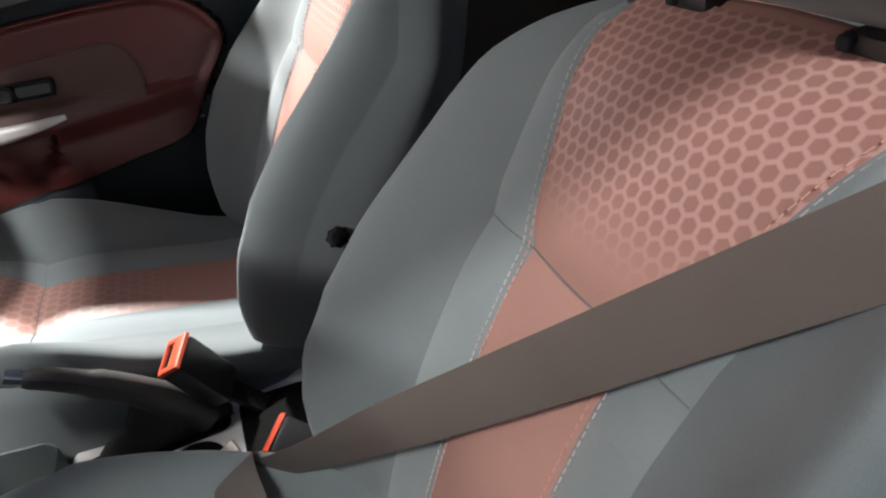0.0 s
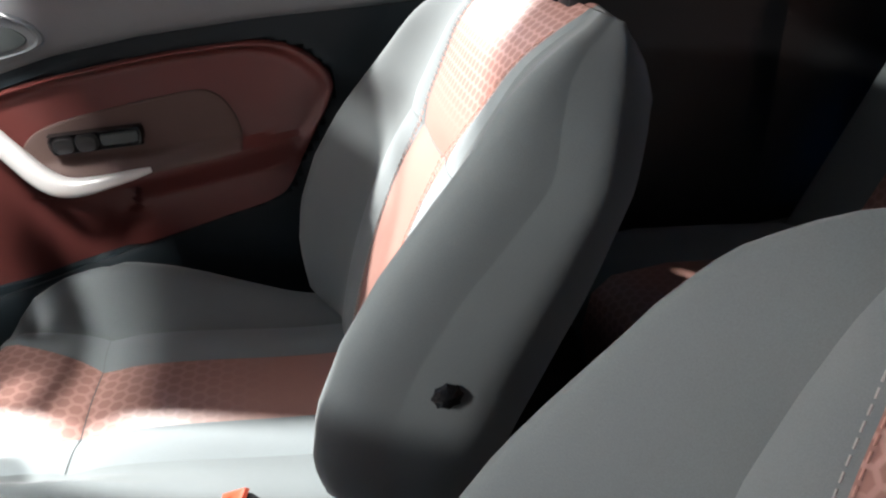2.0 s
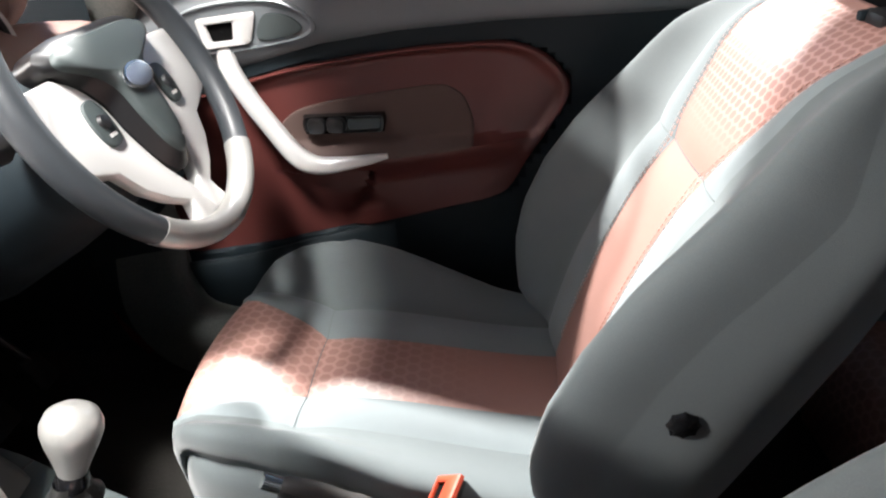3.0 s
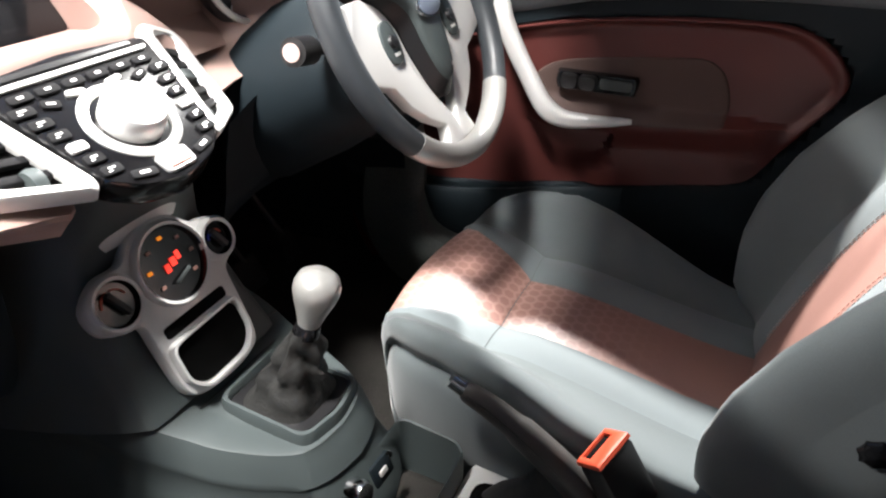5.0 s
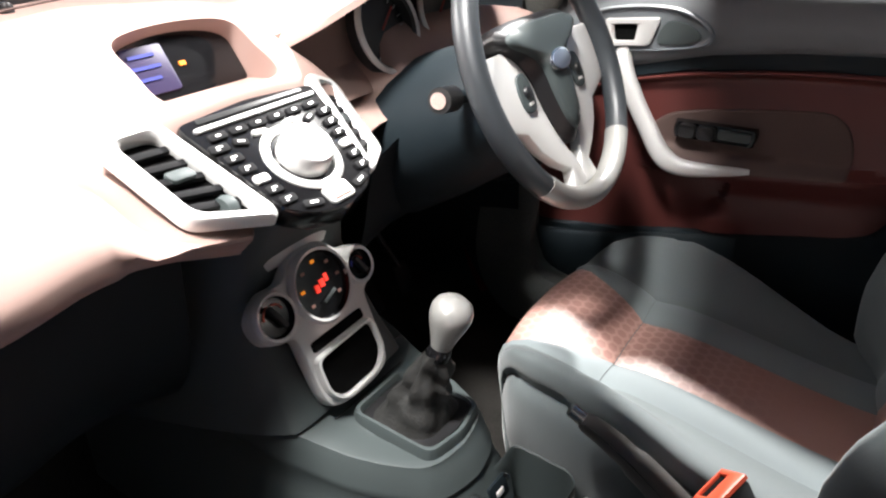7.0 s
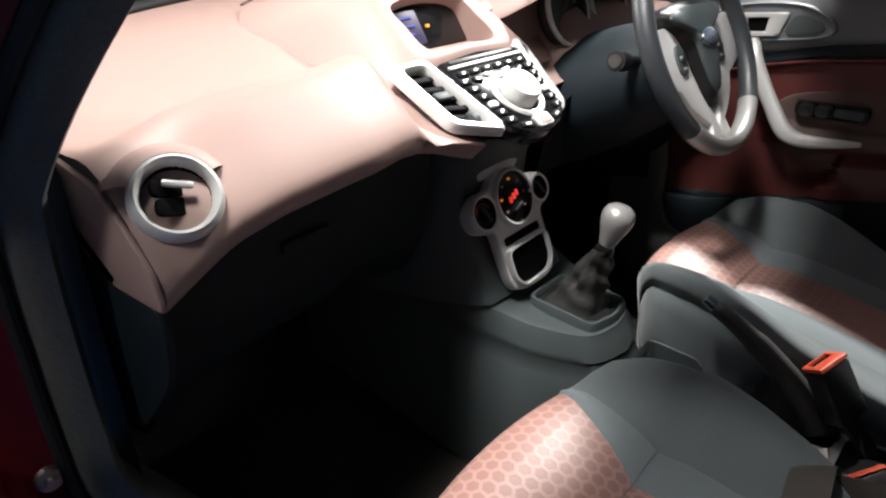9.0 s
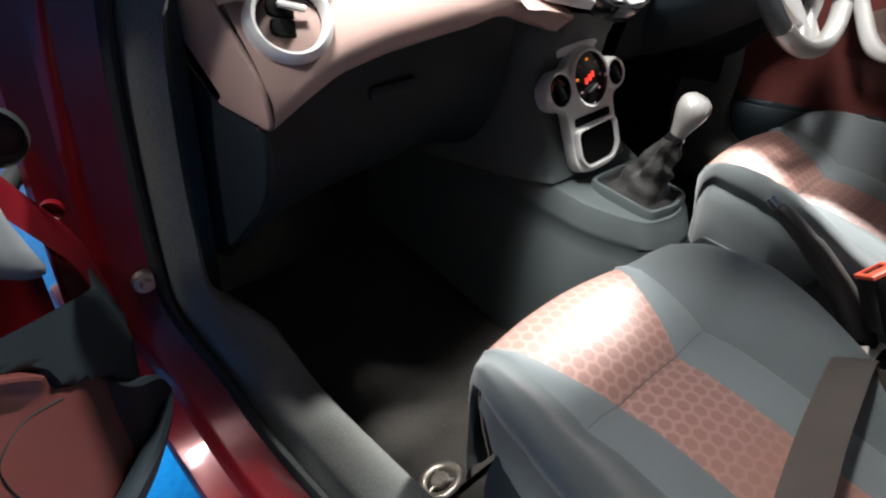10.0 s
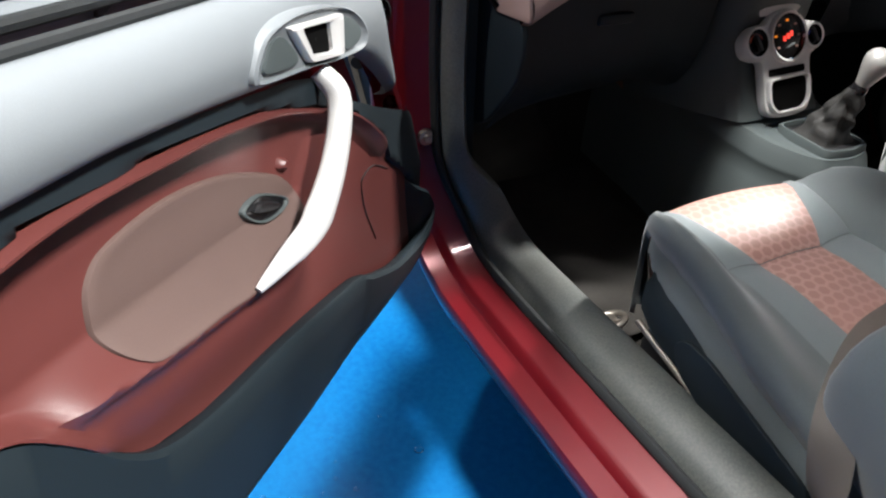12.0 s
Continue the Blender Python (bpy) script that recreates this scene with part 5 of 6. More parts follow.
# lower dash: glovebox on one side, knee panel on the other
rows = []
for y in np.linspace(-0.635, -0.16, 30):
    x, z = lip_at(y)
    rows.append([(px, y, pz) for px, pz in smooth_line([(x - 0.075, z - 0.010), (x - 0.080, z - 0.05), (x - 0.095, z - 0.14), (x - 0.13, z - 0.21), (x - 0.20, z - 0.25), (x - 0.40, z - 0.22)], 16)])
dpart("glovebox", sheet(rows), M_DARK, "blue-black glovebox lid")
dpart("glovebox_latch", block((0.012, 0.075, 0.018), (0.153, -0.42, 0.855), 0.005), M_DARK)
rows = []
for y in np.linspace(0.15, 0.635, 20):
    x, z = lip_at(y)
    rows.append([(px, y, pz) for px, pz in smooth_line([(x - 0.06, z - 0.01), (x - 0.075, z - 0.06), (x - 0.11, z - 0.17), (x - 0.20, z - 0.22), (x - 0.40, z - 0.20)], 12)])
dpart("knee_panel", sheet(rows), M_DARK, "blue-black knee panel under the steering column")

# ---------------------------------------------------------------- hood with display, instrument cowl
def hood_loop(bottom, low, side, high, top, shift=(0, 0, 0)):
    """A closed loop round the display, alike on both sides: points (x, y, z) from the bottom to the top."""
    half = [bottom, low, side, high, top]
    pts = half + [(x, -y, z) for x, y, z in half[-2:0:-1]]
    return [tuple(np.array(p) + np.array(shift)) for p in smooth_line(pts, 56, True)]


opening = ((0.075, 0.0, 1.026), (0.073, 0.078, 1.027), (0.030, 0.085, 1.058), (-0.008, 0.077, 1.085), (-0.020, 0.0, 1.092))
SIDE = (0, -0.020, 0)
hood = [
    hood_loop(*opening, shift=(-0.024, -0.020, -0.044)),
    hood_loop(*opening, shift=(-0.010, -0.020, -0.016)),
    hood_loop(*opening, shift=(-0.002, -0.020, -0.003)),
    hood_loop(*opening, shift=SIDE),
    hood_loop((0.080, 0.0, 1.025), (0.079, 0.090, 1.027), (0.032, 0.099, 1.062), (-0.014, 0.090, 1.092), (-0.028, 0.0, 1.100), shift=SIDE),
    hood_loop((0.086, 0.0, 1.019), (0.086, 0.112, 1.020), (0.028, 0.124, 1.060), (-0.050, 0.112, 1.096), (-0.085, 0.0, 1.108), shift=SIDE),
    hood_loop((0.090, 0.0, 1.006), (0.090, 0.140, 1.004), (0.010, 0.158, 1.040), (-0.130, 0.150, 1.076), (-0.230, 0.0, 1.098), shift=SIDE),
    hood_loop((0.090, 0.0, 0.980), (0.090, 0.175, 0.975), (-0.030, 0.205, 1.008), (-0.230, 0.195, 1.040), (-0.460, 0.0, 1.060), shift=SIDE),
]
dpart("display_hood", sheet(hood, close_v=True), M_DASH, "rose hood over the display")
# screen leaning back under the hood, a shelf before it
DISP = Matrix.Translation((0.0095, -0.020, 1.018)) @ Matrix(((0, -0.52, 0.854, 0), (1, 0, 0, 0), (0, 0.854, 0.52, 0), (0, 0, 0, 1)))
dpart("display_shelf", sheet([[(x, y, z) for y in np.linspace(-0.105, 0.065, 12)] for x, z in ((0.074, 1.022), (0.050, 1.016), (0.020, 1.014), (0.0, 1.012))]), M_DASH)
dpart("display_backing", moved(slab(rounded([(-0.086, -0.006), (0.086, -0.006), (0.084, 0.050), (0.070, 0.078), (-0.070, 0.078), (-0.084, 0.050)], 0.010, 4), -0.006, 0.0, 0.001), DISP), M_GLOSS, "gloss black display panel")
dpart("display_screen", moved(slab(rounded([(-0.080, 0.004), (-0.012, 0.004), (-0.012, 0.062), (-0.066, 0.062)], 0.004, 3), 0, 0.002, 0.0005), DISP), M_SCREEN, "dim violet lit display")
for u, v, w in ((-0.044, 0.048, 0.034), (-0.046, 0.034, 0.042), (-0.050, 0.020, 0.036)):
    dpart("display_text_bar", moved(slab([(u - w / 2, v), (u + w / 2, v), (u + w / 2, v + 0.004), (u - w / 2, v + 0.004)], 0, 0.001, 0), DISP @ Matrix.Translation((0, 0, 0.0022))), M_GLOWBLUE)
dpart("warning_light", moved(slab([(0.000, 0.030), (0.008, 0.030), (0.008, 0.035), (0.000, 0.035)], 0, 0.002, 0), DISP), M_GLOWORANGE, "tiny orange indicator")
# a fine seam across the pad's top, and the light sensor by the glass
dpart("pad_seam", tube([(-0.43, -0.085, 1.062), (-0.50, 0.03, 1.074), (-0.535, 0.15, 1.076), (-0.55, 0.28, 1.072)], 0.0022, 6), M_ARM)
dpart("light_sensor", moved(lathe([(0.013, -0.012), (0.012, 0.004), (0.008, 0.010), (0.0, 0.012)], 16), pose(-0.61, 0.088, 1.064)), M_BLACK, "small dark light sensor")
rows = []
for y in np.linspace(0.075, 0.600, 34):
    u = abs(y - 0.345) / 0.235
    zt = 1.045 + 0.088 * (1 - min(1.2, u) ** 2.4)
    xe = 0.135 - 0.10 * u**4
    rows.append([(xe - 0.03, y, zt - 0.014), (xe, y, zt - 0.004), (xe - 0.004, y, zt + 0.004), (xe - 0.06, y, zt + 0.008), (xe - 0.20, y, lerp(zt, 1.06, 0.3)), (xe - 0.46, y, 1.046)])
dpart("instrument_cowl", sheet(rows), M_DASH, "rose cowl over the instruments")
rows = []
for y in np.linspace(0.095, 0.56, 24):
    u = min(1.0, abs(y - 0.345) / 0.215)
    rows.append([(0.075, y, 0.962), (0.060, y, 0.980), (0.036, y, 1.0), (0.022, y, 1.060 + 0.062 * (1 - u**2.8)), (0.0, y, 1.070 + 0.065 * (1 - u**2.8))])
dpart("instrument_panel", sheet(rows), M_DASH, "pale rose panel round the gauges")
for y in (0.284, 0.434):
    t = pose(0.060, y, 1.042, 0, 74, 0)
    dpart("gauge", moved(lathe([(0.064, -0.01), (0.066, 0.012), (0.062, 0.018), (0.057, 0.014), (0.055, 0.0), (0.0, -0.001)], 36), t), M_BLACK, "round gauge with black dial")
    dpart("gauge_ring", moved(lathe([(0.0665, 0.010), (0.069, 0.016), (0.0655, 0.021), (0.061, 0.018)], 36), t), M_SILVER, "silver gauge ring")
    dpart("gauge_needle", moved(block((0.004, 0.045, 0.002), (0, 0.02, 0.004), 0.001), t @ pose(0, 0, 0, 0, 0, 40)), M_NEEDLE, "red needle")
    tick = bmesh.new()
    for k in range(15):
        a = radians(-30 + k * 17)
        bmesh.ops.create_cube(tick, size=1.0, matrix=t @ pose(0.048 * math.cos(a), 0.048 * math.sin(a), 0.002, 0, 0, math.degrees(a)) @ Matrix.Diagonal((0.008, 0.0016, 0.001, 1)))
    dpart("gauge_ticks", tick, M_SILVER)

# ---------------------------------------------------------------- centre stack: a keypad sloping up and forward
SLOPE = Matrix.Translation((0.219, -0.020, 0.918)) @ Matrix(((0, -math.cos(radians(35)), math.sin(radians(35)), 0), (1, 0, 0, 0), (0, math.sin(radians(35)), math.cos(radians(35)), 0), (0, 0, 0, 1)))
audio = thing("audio_unit", SLOPE, "black and silver car audio unit covered in small keys", "car radio")
keyed = [(-0.073, 0.012), (-0.045, -0.010), (0.0, -0.021), (0.045, -0.010), (0.073, 0.012), (0.082, 0.06), (0.102, 0.148), (0.0, 0.156), (-0.102, 0.148), (-0.082, 0.06)]
part("fascia", slab(rounded(keyed, 0.012, 4), -0.02, 0.012, 0.004), M_GLOSS, audio, "gloss black fascia")
part("fascia_strip", slab(rounded([(-0.088, 0.129), (0.088, 0.129), (0.090, 0.135), (-0.090, 0.135)], 0.003, 3), 0.010, 0.0155, 0.001), M_SILVER, audio, "satin silver strip")
part("disc_slot", slab(rounded([(-0.078, 0.140), (0.078, 0.140), (0.078, 0.147), (-0.078, 0.147)], 0.002, 3), 0.010, 0.0135, 0.0005), M_BLACK, audio)
part("dial_ring", moved(lathe([(0.048, 0.010), (0.048, 0.014), (0.045, 0.0165), (0.038, 0.0155), (0.0365, 0.010)], 40), pose(0.0, 0.058, 0)), M_SILVER, audio, "satin silver ring of keys")
part("volume_dial", moved(lathe([(0.0310, 0.008), (0.0305, 0.032), (0.028, 0.036), (0.024, 0.0365), (0.0, 0.034)], 40), pose(0.0, 0.058, 0)), M_SILVER, audio, "large satin silver volume dial")
hz = part("hazard_switch", slab(rounded([(-0.018, -0.012), (0.018, -0.012), (0.019, 0.011), (-0.019, 0.011)], 0.006, 4), 0.010, 0.0165, 0.002), M_SILVER, audio, "hazard warning switch")
part("hazard_triangle", slab([(-0.013, -0.008), (0.013, -0.008), (0.0, 0.010)], 0.0165, 0.0180, 0), M_ORANGE, hz, "red triangle")
part("triangle_face", slab([(-0.006, -0.004), (0.006, -0.004), (0.0, 0.004)], 0.0178, 0.0186, 0), M_WALL, hz, "white triangle face")


def key(x, y, w, h, turn, mat, marks):
    """One key with its printed marks, turned in the fascia's plane."""
    m = pose(x, y, 0, 0, 0, turn)
    k = part("key", moved(slab(rounded([(-w / 2, -h / 2), (w / 2, -h / 2), (w / 2, h / 2), (-w / 2, h / 2)], 0.003, 3), 0.011, 0.0155, 0.0012), m), mat, audio)
    for u, v, mw, mh in marks:
        part("key_mark", moved(slab([(u - mw / 2, v - mh / 2), (u + mw / 2, v - mh / 2), (u + mw / 2, v + mh / 2), (u - mw / 2, v + mh / 2)], 0.0155, 0.0159, 0), m), M_SILVER, k)


for k in range(6):  # preset keys in a row below the disc slot
    key(-0.070 + 0.028 * k, 0.118, 0.024, 0.010, 0, M_KEY, ((0, 0, 0.006, 0.0028),))
for side in (-1, 1):
    for k, (x, y, w) in enumerate(((0.080, 0.103, 0.024), (0.075, 0.086, 0.022), (0.071, 0.069, 0.020), (0.067, 0.052, 0.019), (0.064, 0.035, 0.020), (0.060, 0.018, 0.021))):
        key(side * x, y, w, 0.011, side * 4, M_SILVER if k == 3 else M_KEY, ((0, 0.0012, w * 0.34, 0.0018), (-0.003, -0.0022, w * 0.2, 0.0012)) if k != 3 else ())
    key(side * 0.038, 0.001, 0.026, 0.010, side * 14, M_KEY, ((0, 0, 0.010, 0.003),))
    key(side * 0.052, 0.102, 0.018, 0.010, side * 20, M_KEY, ((0, 0, 0.008, 0.0025),))
    key(side * 0.022, 0.106, 0.020, 0.007, side * 8, M_SILVER, ())


def stack_vent(side):
    """A slanted air vent beside the keypad."""
    top = thing("centre_vent", SLOPE, "slanted air vent in a satin silver frame beside the audio unit", "air vent", "centre vents")
    o = [(-0.186, 0.163), (-0.110, 0.166), (-0.074, 0.014), (-0.082, 0.006), (-0.166, 0.040)]
    i = [(-0.165, 0.152), (-0.122, 0.150), (-0.092, 0.033), (-0.098, 0.027), (-0.150, 0.050)]
    o, i = ([(side * -x, y) for x, y in rounded(p, 0.014, 6)] for p in (o, i))
    # the driver's vent is turned about its inner edge, towards the wheel
    turn = Matrix.Identity(4)
    if side > 0:
        hinge = Vector((0.094, 0.090, 0.012))
        turn = Matrix.Translation(hinge) @ Matrix.Rotation(radians(28), 4, Vector((0.044, 0.14, 0)).normalized()) @ Matrix.Translation(-hinge)
        part("vent_cheek", moved(slab(o, -0.06, -0.005, 0.003), turn), M_DASH, top, "rose cheek under the vent")
    part("vent_frame", moved(frame_slab(o, i, -0.004, 0.012), turn), M_SILVER, top, "satin silver vent frame")
    # the vent's dark inside is a flat piece with shade as its colour
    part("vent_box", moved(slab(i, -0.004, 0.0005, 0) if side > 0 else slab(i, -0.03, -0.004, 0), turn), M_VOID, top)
    for k in range(5):
        t = (k + 0.6) / 5.2
        xa, ya = lerp(-0.165, -0.150, t), lerp(0.150, 0.054, t)
        xb, yb = lerp(-0.122, -0.094, t), lerp(0.149, 0.038, t)
        bm = slab([(side * -xa, ya), (side * -xb, yb), (side * -xb, yb - 0.009), (side * -xa, ya - 0.009)], -0.004, 0.004, 0.002)
        part("vent_slat", moved(bm, turn), M_KEY, top)
    part("vent_tab", moved(slab(rounded([(side * 0.148, 0.104), (side * 0.120, 0.102), (side * 0.116, 0.088), (side * 0.144, 0.090)], 0.004, 3), 0.000, 0.008, 0.002), turn), M_CONSOLE, top, "grey vent tab")
    part("vent_wheel", moved(lathe([(0, -0.006), (0.013, -0.006), (0.0145, 0), (0.013, 0.006), (0, 0.006)], 20), turn @ pose(side * 0.115, 0.044, 0.000 if side < 0 else -0.010, 0, 90, 0)), M_CONSOLE, top, "ribbed vent wheel")
    return top


stack_vent(-1)
stack_vent(1)

# ---------------------------------------------------------------- climate panel
STEEP = Matrix.Translation((0.155, -0.004, 0.772)) @ Matrix(((0, -math.cos(radians(68)), math.sin(radians(68)), 0), (1, 0, 0, 0), (0, math.sin(radians(68)), math.cos(radians(68)), 0), (0, 0, 0, 1)))
climate = thing("climate_panel", STEEP, "satin silver climate panel with three round dials and a tray", "control panel")
o = smooth_line([(-0.112, 0.012), (-0.085, 0.034), (-0.052, 0.036), (-0.03, 0.055), (0.0, 0.062), (0.03, 0.055), (0.052, 0.036), (0.076, 0.032), (0.096, 0.012), (0.093, -0.014), (0.078, -0.026), (0.066, -0.036), (0.064, -0.07), (0.060, -0.125), (0.04, -0.142), (0.0, -0.146), (-0.04, -0.142), (-0.060, -0.125), (-0.064, -0.07), (-0.066, -0.036), (-0.085, -0.030), (-0.108, -0.018)], 88, True)
plate = slab([tuple(p) for p in o], -0.012, 0.010, 0.004)
part("plate", plate, M_SILVER, climate, "satin silver plate")
for x, r in ((-0.082, 0.026), (0.0, 0.044), (0.069, 0.021)):
    y = 0.008 if x == 0 else 0.004
    d = part("dial", moved(lathe([(r + 0.005, 0.008), (r + 0.004, 0.016), (r, 0.018), (r - 0.003, 0.013), (r - 0.003, 0.012), (0, 0.012)], 36), pose(x, y, 0)), M_GLOSS, climate, "round black dial in a silver rim")
    part("dial_rim", moved(lathe([(r + 0.006, 0.008), (r + 0.0065, 0.015), (r + 0.003, 0.020), (r - 0.0005, 0.0185)], 36), pose(x, y, 0)), M_SILVER, d)
    if x == 0:
        for k in range(7):
            a = radians(-40 + k * 43)
            part("dial_mark", moved(block((0.006, 0.004, 0.001), (0, 0, 0), 0), pose(x + 0.031 * math.cos(a), y + 0.031 * math.sin(a), 0.0135)), M_GLOWORANGE if k in (3, 5) else M_STITCHR, d)
        for dx, dy, w in ((-0.008, -0.003, 0.007), (0.002, 0.001, 0.008), (0.011, 0.005, 0.006)):
            part("lit_digit", moved(block((w, 0.010, 0.001), (0, 0, 0), 0), pose(x + dx, y + dy, 0.0135)), M_GLOWRED, d, "red lit digits")
        part("dial_pointer", moved(block((0.026, 0.004, 0.004), (0, 0, 0), 0.001), pose(x + 0.004, y - 0.018, 0.016, 0, 0, 20)), M_CONSOLE, d)
    else:
        arc = [(x + (r - 0.010) * math.cos(a), y + (r - 0.010) * math.sin(a), 0.0135) for a in np.linspace(radians(20), radians(170), 10)]
        part("dial_arc", tube(arc[:5], 0.0010, 6), M_ORANGE, d, "red arc")
        part("dial_arc", tube(arc[5:], 0.0014, 6), M_GLOWBLUE if x > 0 else M_ORANGE, d)
        part("dial_grip", moved(block((0.007, r * 1.3, 0.010), (0, 0, 0), 0.002), pose(x, y, 0.018, 0, 0, 25)), M_BLACK, d)
part("card_slot", slab(rounded([(-0.050, -0.050), (0.046, -0.048), (0.046, -0.062), (-0.050, -0.064)], 0.004, 3), 0.006, 0.0125, 0.001), M_VOID, climate)
part("tray", slab(rounded([(-0.052, -0.074), (0.048, -0.070), (0.048, -0.112), (0.030, -0.130), (-0.034, -0.132), (-0.052, -0.114)], 0.012, 5), 0.004, 0.0130, 0.001), M_VOID, climate, "black open tray")
oi = rounded([(-0.053, -0.073), (0.049, -0.069), (0.049, -0.112), (0.031, -0.131), (-0.035, -0.133), (-0.053, -0.115)], 0.012, 5)
oo = [(x * 1.12 + 0.0, (y + 0.10) * 1.16 - 0.10) for x, y in oi]
part("tray_frame", frame_slab(oo, oi, 0.008, 0.020), M_SILVER, climate, "raised silver frame of the tray")

# ---------------------------------------------------------------- centre console
console = thing("centre_console", pose(0.2, 0.01, 0.34), "grey-green plastic centre console between the seats", "console")
C0 = Vector((0.2, 0.01, 0.34))


def cpart(name, bm, mat, label="", parent=None):
    return part(name, moved(bm, Matrix.Translation(-C0)), mat, parent or console, label)


# neck between the keypad and the climate panel, and the stack's flanks
rows = []
for z, hw, x in ((0.905, 0.085, 0.190), (0.885, 0.080, 0.172), (0.86, 0.080, 0.150), (0.835, 0.090, 0.135), (0.80, 0.094, 0.128), (0.74, 0.098, 0.146), (0.68, 0.104, 0.176), (0.635, 0.112, 0.200)):
    half = [(x - 0.25, -hw - 0.09), (x - 0.12, -hw - 0.05), (x - 0.05, -hw - 0.022), (x - 0.012, -hw), (x, -hw + 0.02), (x, 0.0)]
    pts = half + [(a, -b) for a, b in half[-2::-1]]
    rows.append([(px, py - 0.004, z) for px, py in smooth_line(pts, 30)])
cpart("stack_body", sheet(rows), M_CONSOLE, "grey-green plastic body of the stack")
rows = []
for k, (y, hl, hr, out) in enumerate(((0.052, 0.078, 0.070, 0.000), (0.062, 0.080, 0.070, 0.008), (0.085, 0.074, 0.062, 0.012), (0.110, 0.070, 0.056, 0.022), (0.140, 0.076, 0.060, 0.044))):
    rows.append([(lerp(-hl, hr, u), y, out - 0.016 * abs(2 * u - 1) ** 4) for u in np.linspace(0, 1, 15)])
cpart("neck", moved(sheet(rows), STEEP), M_SILVER, "satin silver neck")


left = smooth_line([(-0.20, -0.150), (0.02, -0.140), (0.147, -0.130), (0.21, -0.114), (0.285, -0.094), (0.338, -0.070), (0.358, -0.044), (0.366, 0.0)], 30)
loop = [tuple(p) for p in left] + [(p[0], -p[1]) for p in left[-2::-1]]
zt = lambda x: table(x, [-0.2, 0.0, 0.1, 0.2, 0.26, 0.40], [0.72, 0.685, 0.656, 0.629, 0.616, 0.606])  # noqa: E731
rows = []
for grow, drop in ((-0.45, 0.003), (-0.25, 0.001), (-0.06, 0.0), (-0.015, 0.001), (0.0, 0.005), (0.006, 0.013), (0.014, 0.036), (0.017, 0.042), (0.015, 0.046), (0.026, 0.075), (0.046, 0.11), (0.056, 0.20), (0.062, 0.30)):
    row = []
    for x, y in loop:
        n = Vector((0.35 if x > 0.34 else 0.0, math.copysign(1, y) if abs(y) > 1e-6 else 0, 0))
        if x > 0.34:
            n = Vector((x - 0.30, y * 1.1, 0))
        n = n.normalized() if n.length else Vector((1, 0, 0))
        if grow < 0:
            px, py = x + (0.20 - x) * -grow * 0.2, y * (1 + grow)
        else:
            px, py = x + n.x * grow * 1.15, y + n.y * grow * 0.7
        row.append((px, py + 0.010, zt(x) - drop))
    rows.append(row)
cpart("console_body", sheet(rows), M_CONSOLE, "grey-green moulded body")
rows = [[(x, y * k + 0.010, zt(x) - 0.004) for k in np.linspace(-0.56, 0.56, 5)] for x, y in left[:-2]]
cpart("console_top", sheet(rows), M_CONSOLE)
for pts in ([(0.182, -0.1125), (0.176, -0.090), (0.166, -0.060)], [(0.170, 0.085), (0.182, 0.128)], [(0.213, -0.056), (0.213, 0.082)]):
    cpart("panel_gap", tube([(x, y, zt(x) + 0.0005) for x, y in pts], 0.0012, 6), M_BLACK)
# sockets on the rear face
cpart("power_socket", moved(lathe([(0.0, 0.012), (0.011, 0.012), (0.0135, 0.008), (0.0145, 0.0), (0.0145, -0.01)], 24), pose(0.412, -0.038, 0.566, 0, 70, -14)), M_CHROME, "chrome-rimmed power socket")
cpart("usb_plate", moved(block((0.028, 0.036, 0.006), (0, 0, 0), 0.003), pose(0.416, 0.004, 0.560, 0, 70, -2)), M_DARK)
cpart("usb_port", moved(block((0.007, 0.014, 0.003), (0, 0, 0), 0.001), pose(0.420, 0.002, 0.561, 0, 70, -2)), M_SILVER)
cpart("aux_port", moved(lathe([(0.0, 0.004), (0.0035, 0.004), (0.004, 0.0)], 12), pose(0.418, 0.018, 0.572, 0, 70, -2)), M_CHROME)
# open tub behind, then the silver plate with cup holders
tub = rounded([(0.385, -0.055), (0.385, 0.104), (0.470, 0.096), (0.486, 0.080), (0.484, -0.055)], 0.014, 5)
rows = [[(0.435 + (x - 0.435) * k, 0.025 + (y - 0.025) * k, z) for x, y in tub] for k, z in ((1.04, 0.46), (1.04, 0.536), (1.02, 0.541), (0.99, 0.539), (0.97, 0.50), (0.94, 0.45))]
cpart("tub_wall", sheet(rows, close_v=True), M_CONSOLE, "grey-green tub behind the gear lever")
cpart("tub_floor", slab(tub, 0.44, 0.452, 0), M_CONSOLE)
plate_o = rounded([(0.486, -0.050), (0.488, 0.110), (0.60, 0.130), (0.83, 0.135), (0.83, -0.075), (0.62, -0.075)], 0.018, 5)
cpart("rear_body", slab([(0.490, -0.044), (0.494, 0.104), (0.60, 0.124), (0.825, 0.129), (0.825, -0.07), (0.62, -0.07)], 0.36, 0.492, 0), M_CONSOLE)
cpart("rear_plate", slab(plate_o, 0.490, 0.500, 0.003), M_SILVER, "satin silver top plate")
# flat discs and slabs; the shade inside holders and slots is their colour
for x, y, r in ((0.570, 0.004, 0.036), (0.640, 0.008, 0.036)):
    cpart("cup_holder", moved(lathe([(r + 0.004, 0.0), (r + 0.003, 0.004), (r, 0.003), (r - 0.003, 0.001), (0.0, 0.001)], 32), pose(x, y, 0.4995)), M_VOID, "black cup holder")
cpart("rear_tray", slab(rounded([(0.702, -0.050), (0.702, 0.100), (0.805, 0.100), (0.805, -0.050)], 0.02, 5), 0.498, 0.5045, 0.001), M_VOID, "black rear tray")
